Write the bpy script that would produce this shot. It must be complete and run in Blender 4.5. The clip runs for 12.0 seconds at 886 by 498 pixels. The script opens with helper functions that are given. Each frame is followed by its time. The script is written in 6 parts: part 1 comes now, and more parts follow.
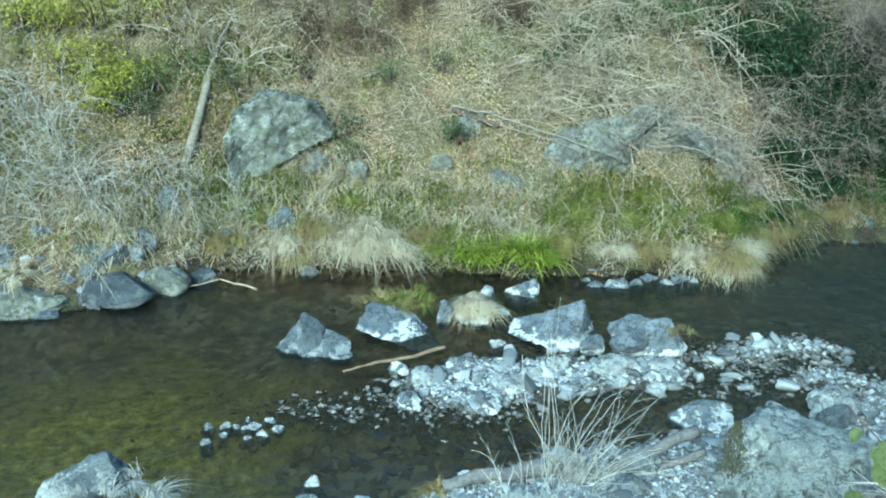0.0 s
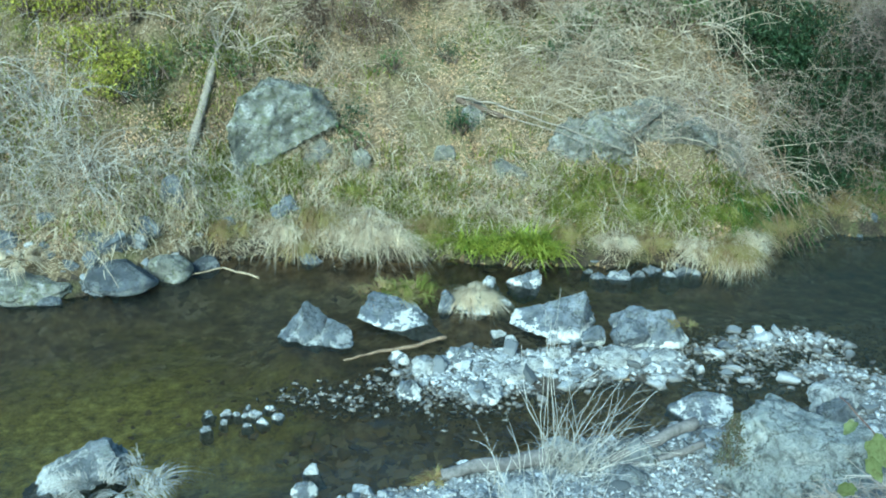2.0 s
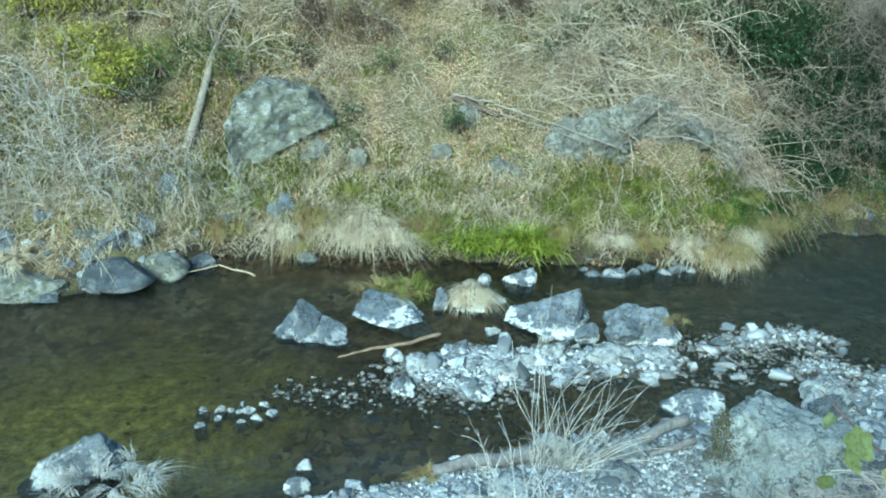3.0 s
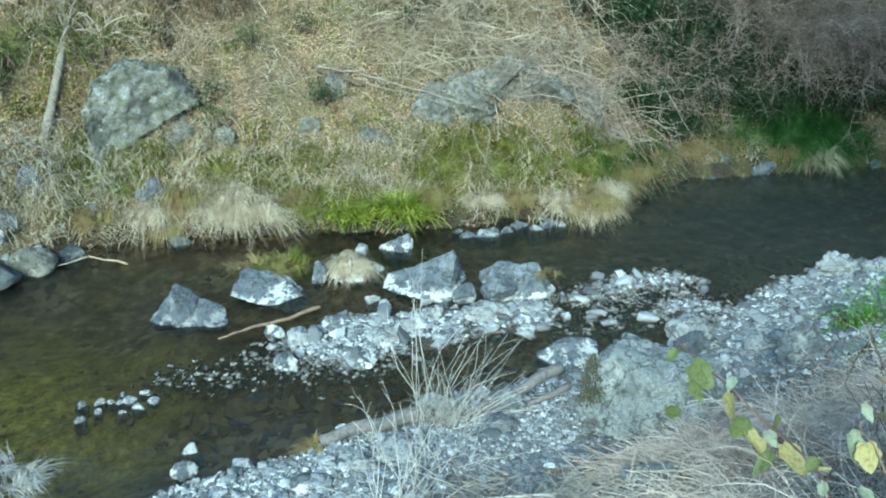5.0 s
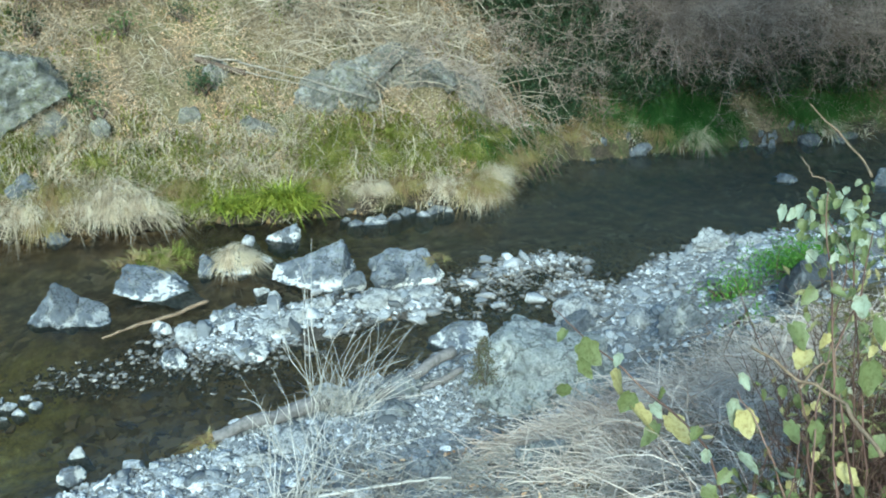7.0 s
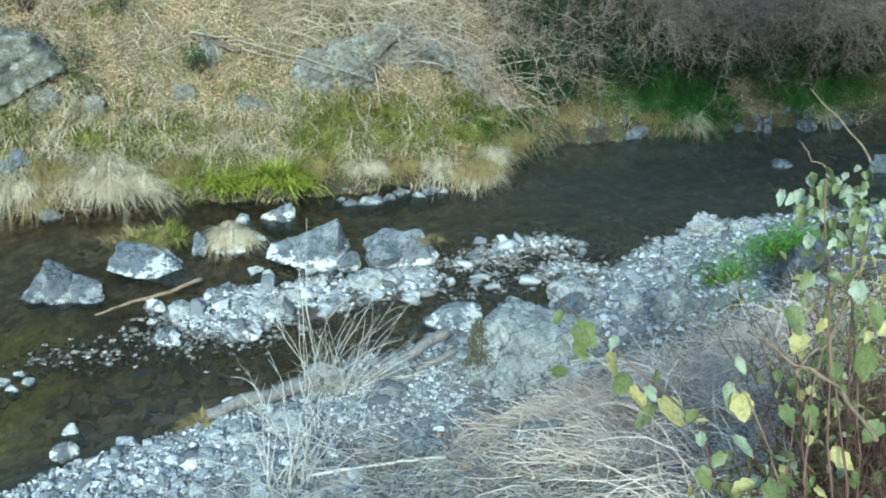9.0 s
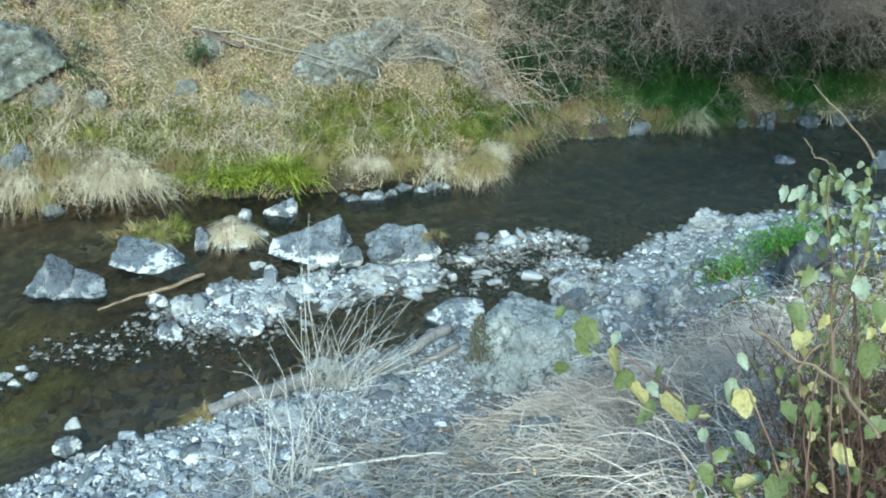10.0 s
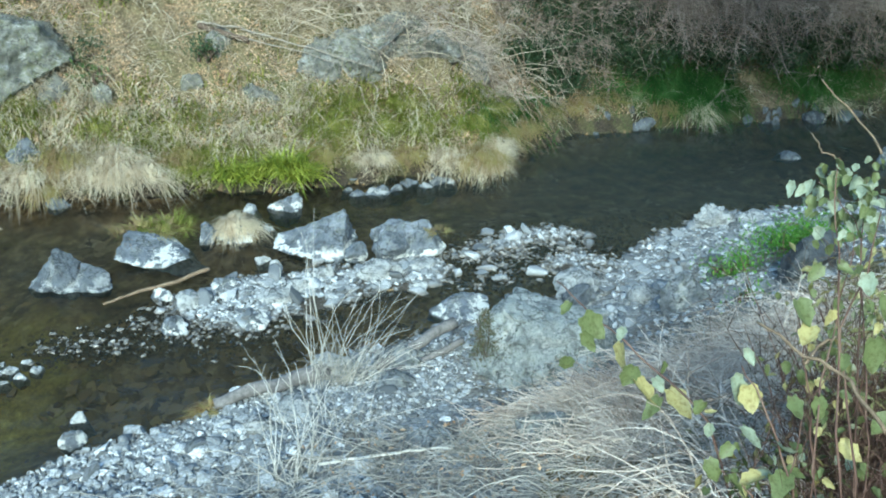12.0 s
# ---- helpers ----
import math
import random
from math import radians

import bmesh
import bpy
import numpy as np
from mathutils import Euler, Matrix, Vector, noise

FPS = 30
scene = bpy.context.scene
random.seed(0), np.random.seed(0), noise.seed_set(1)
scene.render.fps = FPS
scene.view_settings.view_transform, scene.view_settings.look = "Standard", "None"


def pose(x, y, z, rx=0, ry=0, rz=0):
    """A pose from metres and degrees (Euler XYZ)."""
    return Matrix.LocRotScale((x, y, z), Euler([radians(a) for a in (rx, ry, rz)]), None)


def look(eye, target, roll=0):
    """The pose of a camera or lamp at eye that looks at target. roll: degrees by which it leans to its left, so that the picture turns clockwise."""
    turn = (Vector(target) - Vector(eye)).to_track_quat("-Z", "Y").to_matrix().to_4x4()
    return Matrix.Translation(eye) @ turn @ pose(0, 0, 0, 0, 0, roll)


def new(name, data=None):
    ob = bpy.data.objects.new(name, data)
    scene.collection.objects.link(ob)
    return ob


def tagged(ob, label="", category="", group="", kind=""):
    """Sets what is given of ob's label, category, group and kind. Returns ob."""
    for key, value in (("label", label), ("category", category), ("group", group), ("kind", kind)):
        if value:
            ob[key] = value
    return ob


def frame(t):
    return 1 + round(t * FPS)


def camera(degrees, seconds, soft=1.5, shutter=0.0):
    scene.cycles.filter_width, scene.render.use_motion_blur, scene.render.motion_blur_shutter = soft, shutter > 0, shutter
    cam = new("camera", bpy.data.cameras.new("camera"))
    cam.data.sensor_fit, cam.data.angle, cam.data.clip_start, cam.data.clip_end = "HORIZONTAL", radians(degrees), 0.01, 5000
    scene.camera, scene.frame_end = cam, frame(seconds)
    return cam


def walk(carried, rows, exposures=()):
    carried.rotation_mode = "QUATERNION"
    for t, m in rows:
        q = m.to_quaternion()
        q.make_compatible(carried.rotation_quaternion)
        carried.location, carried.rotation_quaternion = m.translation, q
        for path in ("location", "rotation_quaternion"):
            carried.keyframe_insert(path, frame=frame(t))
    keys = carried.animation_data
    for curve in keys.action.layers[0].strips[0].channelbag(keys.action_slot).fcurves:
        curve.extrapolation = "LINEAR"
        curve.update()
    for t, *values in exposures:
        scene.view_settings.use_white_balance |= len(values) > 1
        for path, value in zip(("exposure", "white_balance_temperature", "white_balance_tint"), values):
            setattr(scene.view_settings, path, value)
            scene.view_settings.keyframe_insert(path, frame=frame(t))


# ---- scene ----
cam = camera(50.0, 12.0, 1.9)
PATH = [
    (0.0, look((-0.363, 0.102, 3.460), (-0.129, 4.774, 1.694), 0.68)),
    (0.5, look((-0.361, 0.102, 3.460), (-0.117, 4.772, 1.689), 0.61)),
    (1.0, look((-0.354, 0.102, 3.459), (-0.123, 4.766, 1.673), 0.53)),
    (1.5, look((-0.346, 0.100, 3.456), (-0.122, 4.761, 1.660), 0.70)),
    (2.0, look((-0.327, 0.098, 3.452), (-0.126, 4.755, 1.642), 1.02)),
    (2.5, look((-0.288, 0.080, 3.451), (-0.107, 4.736, 1.637), 0.98)),
    (4.3, look((-0.200, -0.003, 3.458), (0.174, 4.643, 1.647), -0.31)),
    (4.5, look((-0.179, -0.015, 3.470), (0.289, 4.603, 1.613), -1.02)),
    (5.0, look((-0.152, -0.042, 3.487), (0.609, 4.492, 1.520), -0.82)),
    (5.5, look((-0.163, -0.058, 3.500), (0.884, 4.407, 1.510), -0.82)),
    (6.0, look((-0.169, -0.060, 3.506), (1.061, 4.356, 1.509), -0.56)),
    (6.5, look((-0.171, -0.058, 3.506), (1.135, 4.326, 1.487), 0.01)),
    (7.0, look((-0.171, -0.056, 3.506), (1.160, 4.312, 1.469), 0.22)),
    (7.5, look((-0.175, -0.055, 3.507), (1.176, 4.297, 1.448), 0.48)),
    (9.5, look((-0.187, -0.048, 3.502), (1.165, 4.264, 1.362), 1.23)),
    (10.0, look((-0.186, -0.048, 3.502), (1.157, 4.263, 1.354), 1.20)),
    (10.5, look((-0.188, -0.047, 3.501), (1.145, 4.262, 1.343), 1.35)),
    (11.0, look((-0.191, -0.047, 3.501), (1.139, 4.258, 1.332), 1.57)),
    (11.5, look((-0.192, -0.047, 3.500), (1.132, 4.258, 1.328), 1.44)),
    (12.0, look((-0.192, -0.047, 3.498), (1.128, 4.261, 1.329), 1.20)),
]
walk(cam, PATH, [(0, 1.62, 4800, -24), (2.7, 1.62, 4850, -24), (4.4, 1.59, 5040, -17), (5.5, 1.51, 5160, -19), (6.0, 1.52, 5240, -16), (6.7, 1.62, 5300, -14), (12, 1.61, 5270, -13)])

# ---- light ----
world = bpy.data.worlds.new("sky")
scene.world = world
world.use_nodes = True
sky = world.node_tree.nodes.new("ShaderNodeTexSky")
sky.sky_type, sky.sun_disc = "NISHITA", False
sky.sun_elevation, sky.sun_rotation = radians(30), radians(200)
world.node_tree.links.new(sky.outputs[0], world.node_tree.nodes["Background"].inputs[0])
world.node_tree.nodes["Background"].inputs[1].default_value = 0.135
sun = new("sun", bpy.data.lights.new("sun", "SUN"))
sun.data.energy, sun.data.angle, sun.data.color = 2.3, radians(20), (1.0, 0.93, 0.82)
sun.matrix_world = look((-3, -8, 5), (0, 0, 0))

# ---- terrain plan ----
FAR_X = (-60, -6, -4, -3, -2.5, -2.1, -1.6, 0, 1.2, 2.0, 2.7, 3.0, 3.4, 4.3, 5, 8.4, 14, 60)
FAR_Y = (4, 7.5, 7.75, 7.8, 8.4, 8.7, 8.8, 8.68, 8.5, 8.6, 8.35, 8.45, 9.0, 9.4, 9.4, 9.3, 8.6, 4)
NEAR_X = (-60, -6, -3, -1.3, -0.87, -0.25, 0.05, 0.75, 1.66, 2.66, 3.1, 3.7, 4.5, 5.86, 8, 14, 60)
NEAR_Y = (0, 3.4, 4.05, 4.60, 4.80, 4.97, 5.10, 5.33, 5.64, 5.84, 6.2, 6.6, 6.98, 6.95, 6.6, 5.6, 1)


def far_shore(x):
    return np.interp(x, FAR_X, FAR_Y) + 0.045 * np.sin(6.1 * x + 1.0) + 0.035 * np.sin(13.7 * x) + 0.02 * np.sin(29.0 * x + 2.0)


def near_shore(x):
    return np.interp(x, NEAR_X, NEAR_Y)


def waves(x, y, k, a):
    """A smooth uneven relief of wave length about 6 / k."""
    return a * (np.sin(k * x + 1.3 * np.sin(0.7 * k * y)) + np.sin(1.2 * k * y + 2.1 + 1.1 * np.sin(0.9 * k * x + 0.5)) + 0.6 * np.sin(1.9 * k * (x + y) + 0.7)) / 2.6


def hump(x, y, cx, cy, rx, ry, turn=0.0):
    c, s = np.cos(turn), np.sin(turn)
    u, v = (x - cx) * c + (y - cy) * s, -(x - cx) * s + (y - cy) * c
    return np.exp(-((u / rx) ** 2 + (v / ry) ** 2) ** 1.5)


def gravel_bar(x, y):
    return np.maximum.reduce([hump(x, y, 0.42, 6.42, 1.65, 0.68, 0.16), hump(x, y, 1.4, 6.55, 0.9, 0.5), 0.86 * hump(x, y, 2.75, 6.92, 1.15, 0.5, 0.1), 0.86 * hump(x, y, 2.1, 6.75, 0.7, 0.35), 0.78 * hump(x, y, -1.05, 5.9, 1.1, 0.3, 0.33), 0.88 * hump(x, y, 2.95, 6.35, 0.8, 0.4), 0.8 * hump(x, y, 2.7, 6.6, 1.5, 1.0), 0.79 * hump(x, y, -0.35, 6.05, 1.0, 0.34, 0.3), 0.81 * hump(x, y, 0.5, 6.0, 0.9, 0.3, 0.1), 0.79 * hump(x, y, 2.1, 6.25, 0.75, 0.4, 0.2)])


def height(x, y):
    x, y = np.asarray(x, float), np.asarray(y, float)
    f, n = y - far_shore(x), near_shore(x) - y
    d = np.maximum(np.minimum(-f, -n), 0)
    bed = -0.26 * (1 - np.exp(-d / 0.45)) - 0.2 * hump(x, y, -2.4, 6.3, 1.6, 1.0) - 0.25 * hump(x, y, 5.3, 8.1, 2.8, 0.95)
    pads = np.maximum.reduce([hump(x, y, -1.0, 6.93, 0.6, 0.5), hump(x, y, -0.43, 7.3, 0.65, 0.5), hump(x, y, 0.92, 7.06, 0.65, 0.5), hump(x, y, 0.2, 7.5, 0.4, 0.35), hump(x, y, 6.23, 8.2, 0.5, 0.4), hump(x, y, 7.2, 7.8, 0.5, 0.4)])
    bed = np.maximum(bed, -0.26 + 0.2 * pads)
    bed = np.maximum(bed, -0.22 + 0.256 * gravel_bar(x, y) - 0.026 * np.clip(0.15 - x, 0, 1.0)) + waves(x, y, 9, 0.014)
    far = np.interp(f, (0, 0.07, 0.5, 0.95, 1.5, 2.6, 4.5, 16, 40, 400), (0, 0.14, 0.36, 0.66, 1.2, 2.25, 4.0, 13, 20, 40))
    far = far + np.clip(f, 0, 1) * (waves(x, y, 1.7, 0.15) + waves(x, y, 5, 0.08) + waves(x, y, 11.5, 0.04))
    near = np.interp(n, (0, 0.3, 1.0, 1.6, 2.5, 4, 5.2, 8, 16, 400), (0, 0.06, 0.2, 0.42, 0.8, 1.4, 1.75, 2.1, 7, 30))
    near = near + np.clip(n, 0, 1) * (waves(x, y, 3.1, 0.05) + waves(x, y, 10, 0.02))
    return np.where(f > 0, far, np.where(n > 0, near, bed))


# ---- material helpers ----
class Nodes:
    """Short hand for building one node material."""

    def __init__(self, name, rough=0.8, spec=0.3):
        self.m = bpy.data.materials.new(name)
        self.m.use_nodes = True
        self.t = self.m.node_tree
        self.bsdf = self.t.nodes["Principled BSDF"]
        self.bsdf.inputs["Roughness"].default_value = rough
        self.bsdf.inputs["Specular IOR Level"].default_value = spec
        self.coord = self.t.nodes.new("ShaderNodeTexCoord").outputs["Object"]
        self.geo = self.t.nodes.new("ShaderNodeNewGeometry")

    def link(self, a, b):
        self.t.links.new(a, b)

    def noise(self, scale, detail=4.0, rough=0.6, coord=None):
        n = self.t.nodes.new("ShaderNodeTexNoise")
        n.inputs["Scale"].default_value, n.inputs["Detail"].default_value, n.inputs["Roughness"].default_value = scale, detail, rough
        self.link(coord or self.coord, n.inputs["Vector"])
        return n.outputs["Fac"]

    def cells(self, scale, out="Color", coord=None):
        n = self.t.nodes.new("ShaderNodeTexVoronoi")
        n.inputs["Scale"].default_value = scale
        self.link(coord or self.coord, n.inputs["Vector"])
        return n.outputs[out]

    def ramp(self, fac, *stops):
        n = self.t.nodes.new("ShaderNodeValToRGB")
        els = n.color_ramp.elements
        while len(els) < len(stops):
            els.new(0.5)
        for e, (p, c) in zip(els, stops):
            e.position, e.color = p, (*c, 1) if len(c) == 3 else c
        self.link(fac, n.inputs[0])
        return n.outputs[0]

    def mix(self, fac, a, b, blend="MIX"):
        n = self.t.nodes.new("ShaderNodeMix")
        n.data_type, n.blend_type = "RGBA", blend
        for value, socket in ((fac, n.inputs[0]), (a, n.inputs[6]), (b, n.inputs[7])):
            if isinstance(value, (int, float)):
                socket.default_value = value
            elif isinstance(value, tuple):
                socket.default_value = (*value, 1)
            else:
                self.link(value, socket)
        return n.outputs[2]

    def math(self, op, a, b=0.0):
        n = self.t.nodes.new("ShaderNodeMath")
        n.operation, n.use_clamp = op, True
        for value, socket in ((a, n.inputs[0]), (b, n.inputs[1])):
            if isinstance(value, (int, float)):
                socket.default_value = value
            else:
                self.link(value, socket)
        return n.outputs[0]

    def axis(self, k, world=False):
        n = self.t.nodes.new("ShaderNodeSeparateXYZ")
        self.link(self.geo.outputs["Position"] if world else self.coord, n.inputs[0])
        return n.outputs[k]

    def island(self):
        return self.geo.outputs["Random Per Island"]

    def chance(self):
        return self.t.nodes.new("ShaderNodeObjectInfo").outputs["Random"]

    def bump(self, fac, strength=0.5, distance=0.01):
        n = self.t.nodes.new("ShaderNodeBump")
        n.inputs["Strength"].default_value, n.inputs["Distance"].default_value = strength, distance
        self.link(fac, n.inputs["Height"])
        self.link(n.outputs[0], self.bsdf.inputs["Normal"])

    def done(self, colour):
        self.link(colour, self.bsdf.inputs["Base Color"])
        return self.m


def rgb(*v):
    return v


# ---- materials ----
def soil_material():
    n = Nodes("leaf_soil", 0.95, 0.1)
    big, mid, fine = n.noise(1.3, 5), n.noise(7, 6, 0.7), n.noise(40, 8, 0.75)
    base = n.ramp(fine, (0.34, rgb(0.05, 0.037, 0.022)), (0.5, rgb(0.20, 0.155, 0.09)), (0.62, rgb(0.36, 0.29, 0.18)), (0.72, rgb(0.52, 0.45, 0.30)))
    green = n.ramp(fine, (0.34, rgb(0.04, 0.05, 0.018)), (0.68, rgb(0.20, 0.22, 0.08)))
    cover = n.mix(n.ramp(big, (0.45, rgb(0, 0, 0)), (0.65, rgb(0.7, 0.7, 0.7))), base, green)
    n.bump(n.mix(0.5, fine, mid), 1.0, 0.06)
    # Dark noise patches are painted in for the shadowed hollows of the bank.
    return n.done(n.mix(n.ramp(mid, (0.36, rgb(0.55, 0.55, 0.55)), (0.5, rgb(0, 0, 0))), cover, rgb(0.045, 0.035, 0.022)))


def bed_material():
    n = Nodes("stream_bed", 0.7, 0.3)
    cell = n.cells(14, "Color")
    grey = n.t.nodes.new("ShaderNodeRGBToBW")
    n.link(cell, grey.inputs[0])
    stones = n.ramp(grey.outputs[0], (0.2, rgb(0.09, 0.062, 0.035)), (0.55, rgb(0.24, 0.17, 0.095)), (0.9, rgb(0.46, 0.35, 0.22)))
    silt = n.ramp(n.noise(6, 8, 0.75), (0.36, rgb(0.07, 0.045, 0.02)), (0.52, rgb(0.22, 0.15, 0.07)), (0.68, rgb(0.46, 0.34, 0.17)))
    algae = n.ramp(n.noise(11, 9, 0.8), (0.36, rgb(0.10, 0.075, 0.016)), (0.5, rgb(0.46, 0.36, 0.07)), (0.64, rgb(0.85, 0.70, 0.18)))
    far = n.t.nodes.new("ShaderNodeVectorMath")
    far.operation = "DISTANCE"
    far.inputs[1].default_value = (-2.35, 5.75, -0.3)
    n.link(n.coord, far.inputs[0])
    near = n.math("SUBTRACT", n.math("ADD", n.math("MULTIPLY", far.outputs["Value"], 0.29), n.math("MULTIPLY", n.noise(2.2, 5), 0.6)), 0.3)
    cover = n.ramp(near, (0.16, rgb(1, 1, 1)), (0.5, rgb(0, 0, 0)))
    n.bump(n.noise(14, 6), 0.6, 0.03)
    plain = n.mix(n.ramp(n.noise(1.6, 4), (0.5, rgb(0, 0, 0)), (0.62, rgb(1, 1, 1))), silt, stones)
    # Deep bed upstream is painted darker, standing in for shade and absorbed light.
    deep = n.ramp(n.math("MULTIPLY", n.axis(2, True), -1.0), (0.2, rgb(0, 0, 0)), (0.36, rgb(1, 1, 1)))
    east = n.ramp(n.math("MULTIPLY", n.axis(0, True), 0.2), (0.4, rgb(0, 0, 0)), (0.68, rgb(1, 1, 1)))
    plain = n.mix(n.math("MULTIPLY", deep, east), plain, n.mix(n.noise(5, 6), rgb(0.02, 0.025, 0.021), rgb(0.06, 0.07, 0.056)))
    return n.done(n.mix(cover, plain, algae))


def gravel_soil_material():
    n = Nodes("gravel_soil", 0.9, 0.2)
    fine = n.noise(55, 8, 0.75)
    grit = n.ramp(fine, (0.35, rgb(0.12, 0.12, 0.118)), (0.5, rgb(0.29, 0.295, 0.295)), (0.68, rgb(0.54, 0.55, 0.55)))
    dirt = n.ramp(n.noise(22, 8, 0.75), (0.35, rgb(0.07, 0.058, 0.045)), (0.65, rgb(0.32, 0.28, 0.21)))
    n.bump(fine, 0.9, 0.03)
    return n.done(n.mix(n.ramp(n.noise(1.7, 4), (0.4, rgb(0.05, 0.05, 0.05)), (0.6, rgb(0.75, 0.75, 0.75))), grit, dirt))


def water_material():
    n = Nodes("stream_water", 0.03)
    out = n.t.nodes["Material Output"]
    clear = n.t.nodes.new("ShaderNodeBsdfTransparent")
    clear.inputs[0].default_value = (0.94, 0.84, 0.66, 1)
    gloss = n.t.nodes.new("ShaderNodeBsdfGlossy")
    gloss.inputs["Roughness"].default_value = 0.04
    fresnel = n.t.nodes.new("ShaderNodeFresnel")
    fresnel.inputs[0].default_value = 1.33
    ripple = n.t.nodes.new("ShaderNodeBump")
    ripple.inputs["Strength"].default_value, ripple.inputs["Distance"].default_value = 0.35, 0.03
    n.link(n.noise(5, 3), ripple.inputs["Height"])
    n.link(ripple.outputs[0], gloss.inputs["Normal"])
    n.link(ripple.outputs[0], fresnel.inputs["Normal"])
    silt = n.t.nodes.new("ShaderNodeBsdfDiffuse")
    n.link(n.mix(n.noise(1.3, 4), rgb(0.036, 0.047, 0.043), rgb(0.085, 0.104, 0.092)), silt.inputs[0])
    murky = n.t.nodes.new("ShaderNodeMixShader")
    upstream = n.ramp(n.math("ADD", n.math("MULTIPLY", n.axis(0, True), 0.12), n.math("MULTIPLY", n.noise(0.9, 3), 0.3)), (0.2, rgb(0.1, 0.1, 0.1)), (0.75, rgb(0.42, 0.42, 0.42)))
    n.link(upstream, murky.inputs[0])
    n.link(clear.outputs[0], murky.inputs[1])
    n.link(silt.outputs[0], murky.inputs[2])
    both = n.t.nodes.new("ShaderNodeMixShader")
    n.link(fresnel.outputs[0], both.inputs[0])
    n.link(murky.outputs[0], both.inputs[1])
    n.link(gloss.outputs[0], both.inputs[2])
    n.link(both.outputs[0], out.inputs[0])
    return n.m


def boulder_material(name, dark, light, crust, moss, blotch=0.5):
    """Stone with a pale dried crust just above the water, dark seams, pale blotches and patches of lichen."""
    n = Nodes(name, 0.85, 0.25)
    fine, mid, big = n.noise(60, 10, 0.8), n.noise(12, 10, 0.75), n.noise(3.2, 5, 0.6)
    stone = n.mix(n.ramp(big, (0.36, rgb(0, 0, 0)), (0.64, rgb(1, 1, 1))), dark, light)
    stone = n.mix(n.ramp(mid, (0.40, rgb(0.6, 0.6, 0.6)), (0.5, rgb(0, 0, 0))), stone, rgb(0.045, 0.048, 0.05))
    pale = n.math("MULTIPLY", n.ramp(n.noise(8, 8, 0.75), (0.53, rgb(0, 0, 0)), (0.62, rgb(1, 1, 1))), blotch)
    stone = n.mix(pale, stone, rgb(0.60, 0.60, 0.57))
    stone = n.mix(n.ramp(fine, (0.4, rgb(0.6, 0.6, 0.6)), (0.52, rgb(0, 0, 0))), stone, rgb(0.07, 0.075, 0.08))
    seam = n.ramp(n.noise(3.3, 5, 0.55), (0.487, rgb(0, 0, 0)), (0.5, rgb(0.8, 0.8, 0.8)), (0.513, rgb(0, 0, 0)))
    stone = n.mix(seam, stone, rgb(0.03, 0.032, 0.032))
    spots = n.ramp(n.noise(15, 8, 0.75), (0.48, rgb(0, 0, 0)), (0.58, rgb(1, 1, 1)))
    stone = n.mix(n.math("MULTIPLY", n.math("MULTIPLY", spots, n.ramp(big, (0.4, rgb(0.3, 0.3, 0.3)), (0.6, rgb(1, 1, 1)))), moss), stone, n.mix(fine, rgb(0.05, 0.06, 0.02), rgb(0.20, 0.21, 0.09)))
    level = n.math("ADD", n.axis(2, True), n.math("MULTIPLY", mid, 0.22))
    band = n.ramp(level, (0.115, rgb(0, 0, 0)), (0.128, rgb(1, 1, 1)), (0.172, rgb(1, 1, 1)), (0.19, rgb(0, 0, 0)))
    patch = n.ramp(n.noise(4.5, 6, 0.7), (0.45, rgb(0, 0, 0)), (0.48, rgb(1, 1, 1)))
    n.bump(n.mix(0.6, fine, mid), 1.0, 0.06)
    return n.done(n.mix(n.math("MULTIPLY", n.math("MULTIPLY", band, patch), crust), stone, rgb(0.74, 0.74, 0.70)))


def cobble_material(name, random_socket):
    n = Nodes(name, 0.85, 0.25)
    pick = n.island() if random_socket == "island" else n.chance()
    tone = n.ramp(pick, (0.0, rgb(0.085, 0.092, 0.10)), (0.22, rgb(0.20, 0.213, 0.225)), (0.5, rgb(0.31, 0.327, 0.34)), (0.78, rgb(0.43, 0.447, 0.455)), (0.95, rgb(0.70, 0.715, 0.72)))
    fine = n.noise(60, 6, 0.7)
    n.bump(fine, 0.4, 0.008)
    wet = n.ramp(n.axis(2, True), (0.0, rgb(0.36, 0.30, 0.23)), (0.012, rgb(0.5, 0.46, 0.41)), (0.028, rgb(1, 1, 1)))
    sunk = n.ramp(n.math("ADD", n.axis(2, True), 0.1), (0.07, rgb(0.9, 0.9, 0.9)), (0.1, rgb(0, 0, 0)))
    silted = n.mix(pick, rgb(0.13, 0.085, 0.04), rgb(0.44, 0.31, 0.15))
    dry = n.mix(n.ramp(fine, (0.4, rgb(0.75, 0.75, 0.75)), (0.6, rgb(0, 0, 0))), tone, rgb(0.10, 0.10, 0.095))
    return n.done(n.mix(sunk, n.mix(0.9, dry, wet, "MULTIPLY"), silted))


def thin(n, share, colour):
    """Lets part of the light through, as grass and leaves do."""
    through_light = n.t.nodes.new("ShaderNodeBsdfTranslucent")
    both = n.t.nodes.new("ShaderNodeMixShader")
    both.inputs[0].default_value = share
    n.link(colour, through_light.inputs[0])
    n.link(n.bsdf.outputs[0], both.inputs[1])
    n.link(through_light.outputs[0], both.inputs[2])
    n.link(both.outputs[0], n.t.nodes["Material Output"].inputs[0])


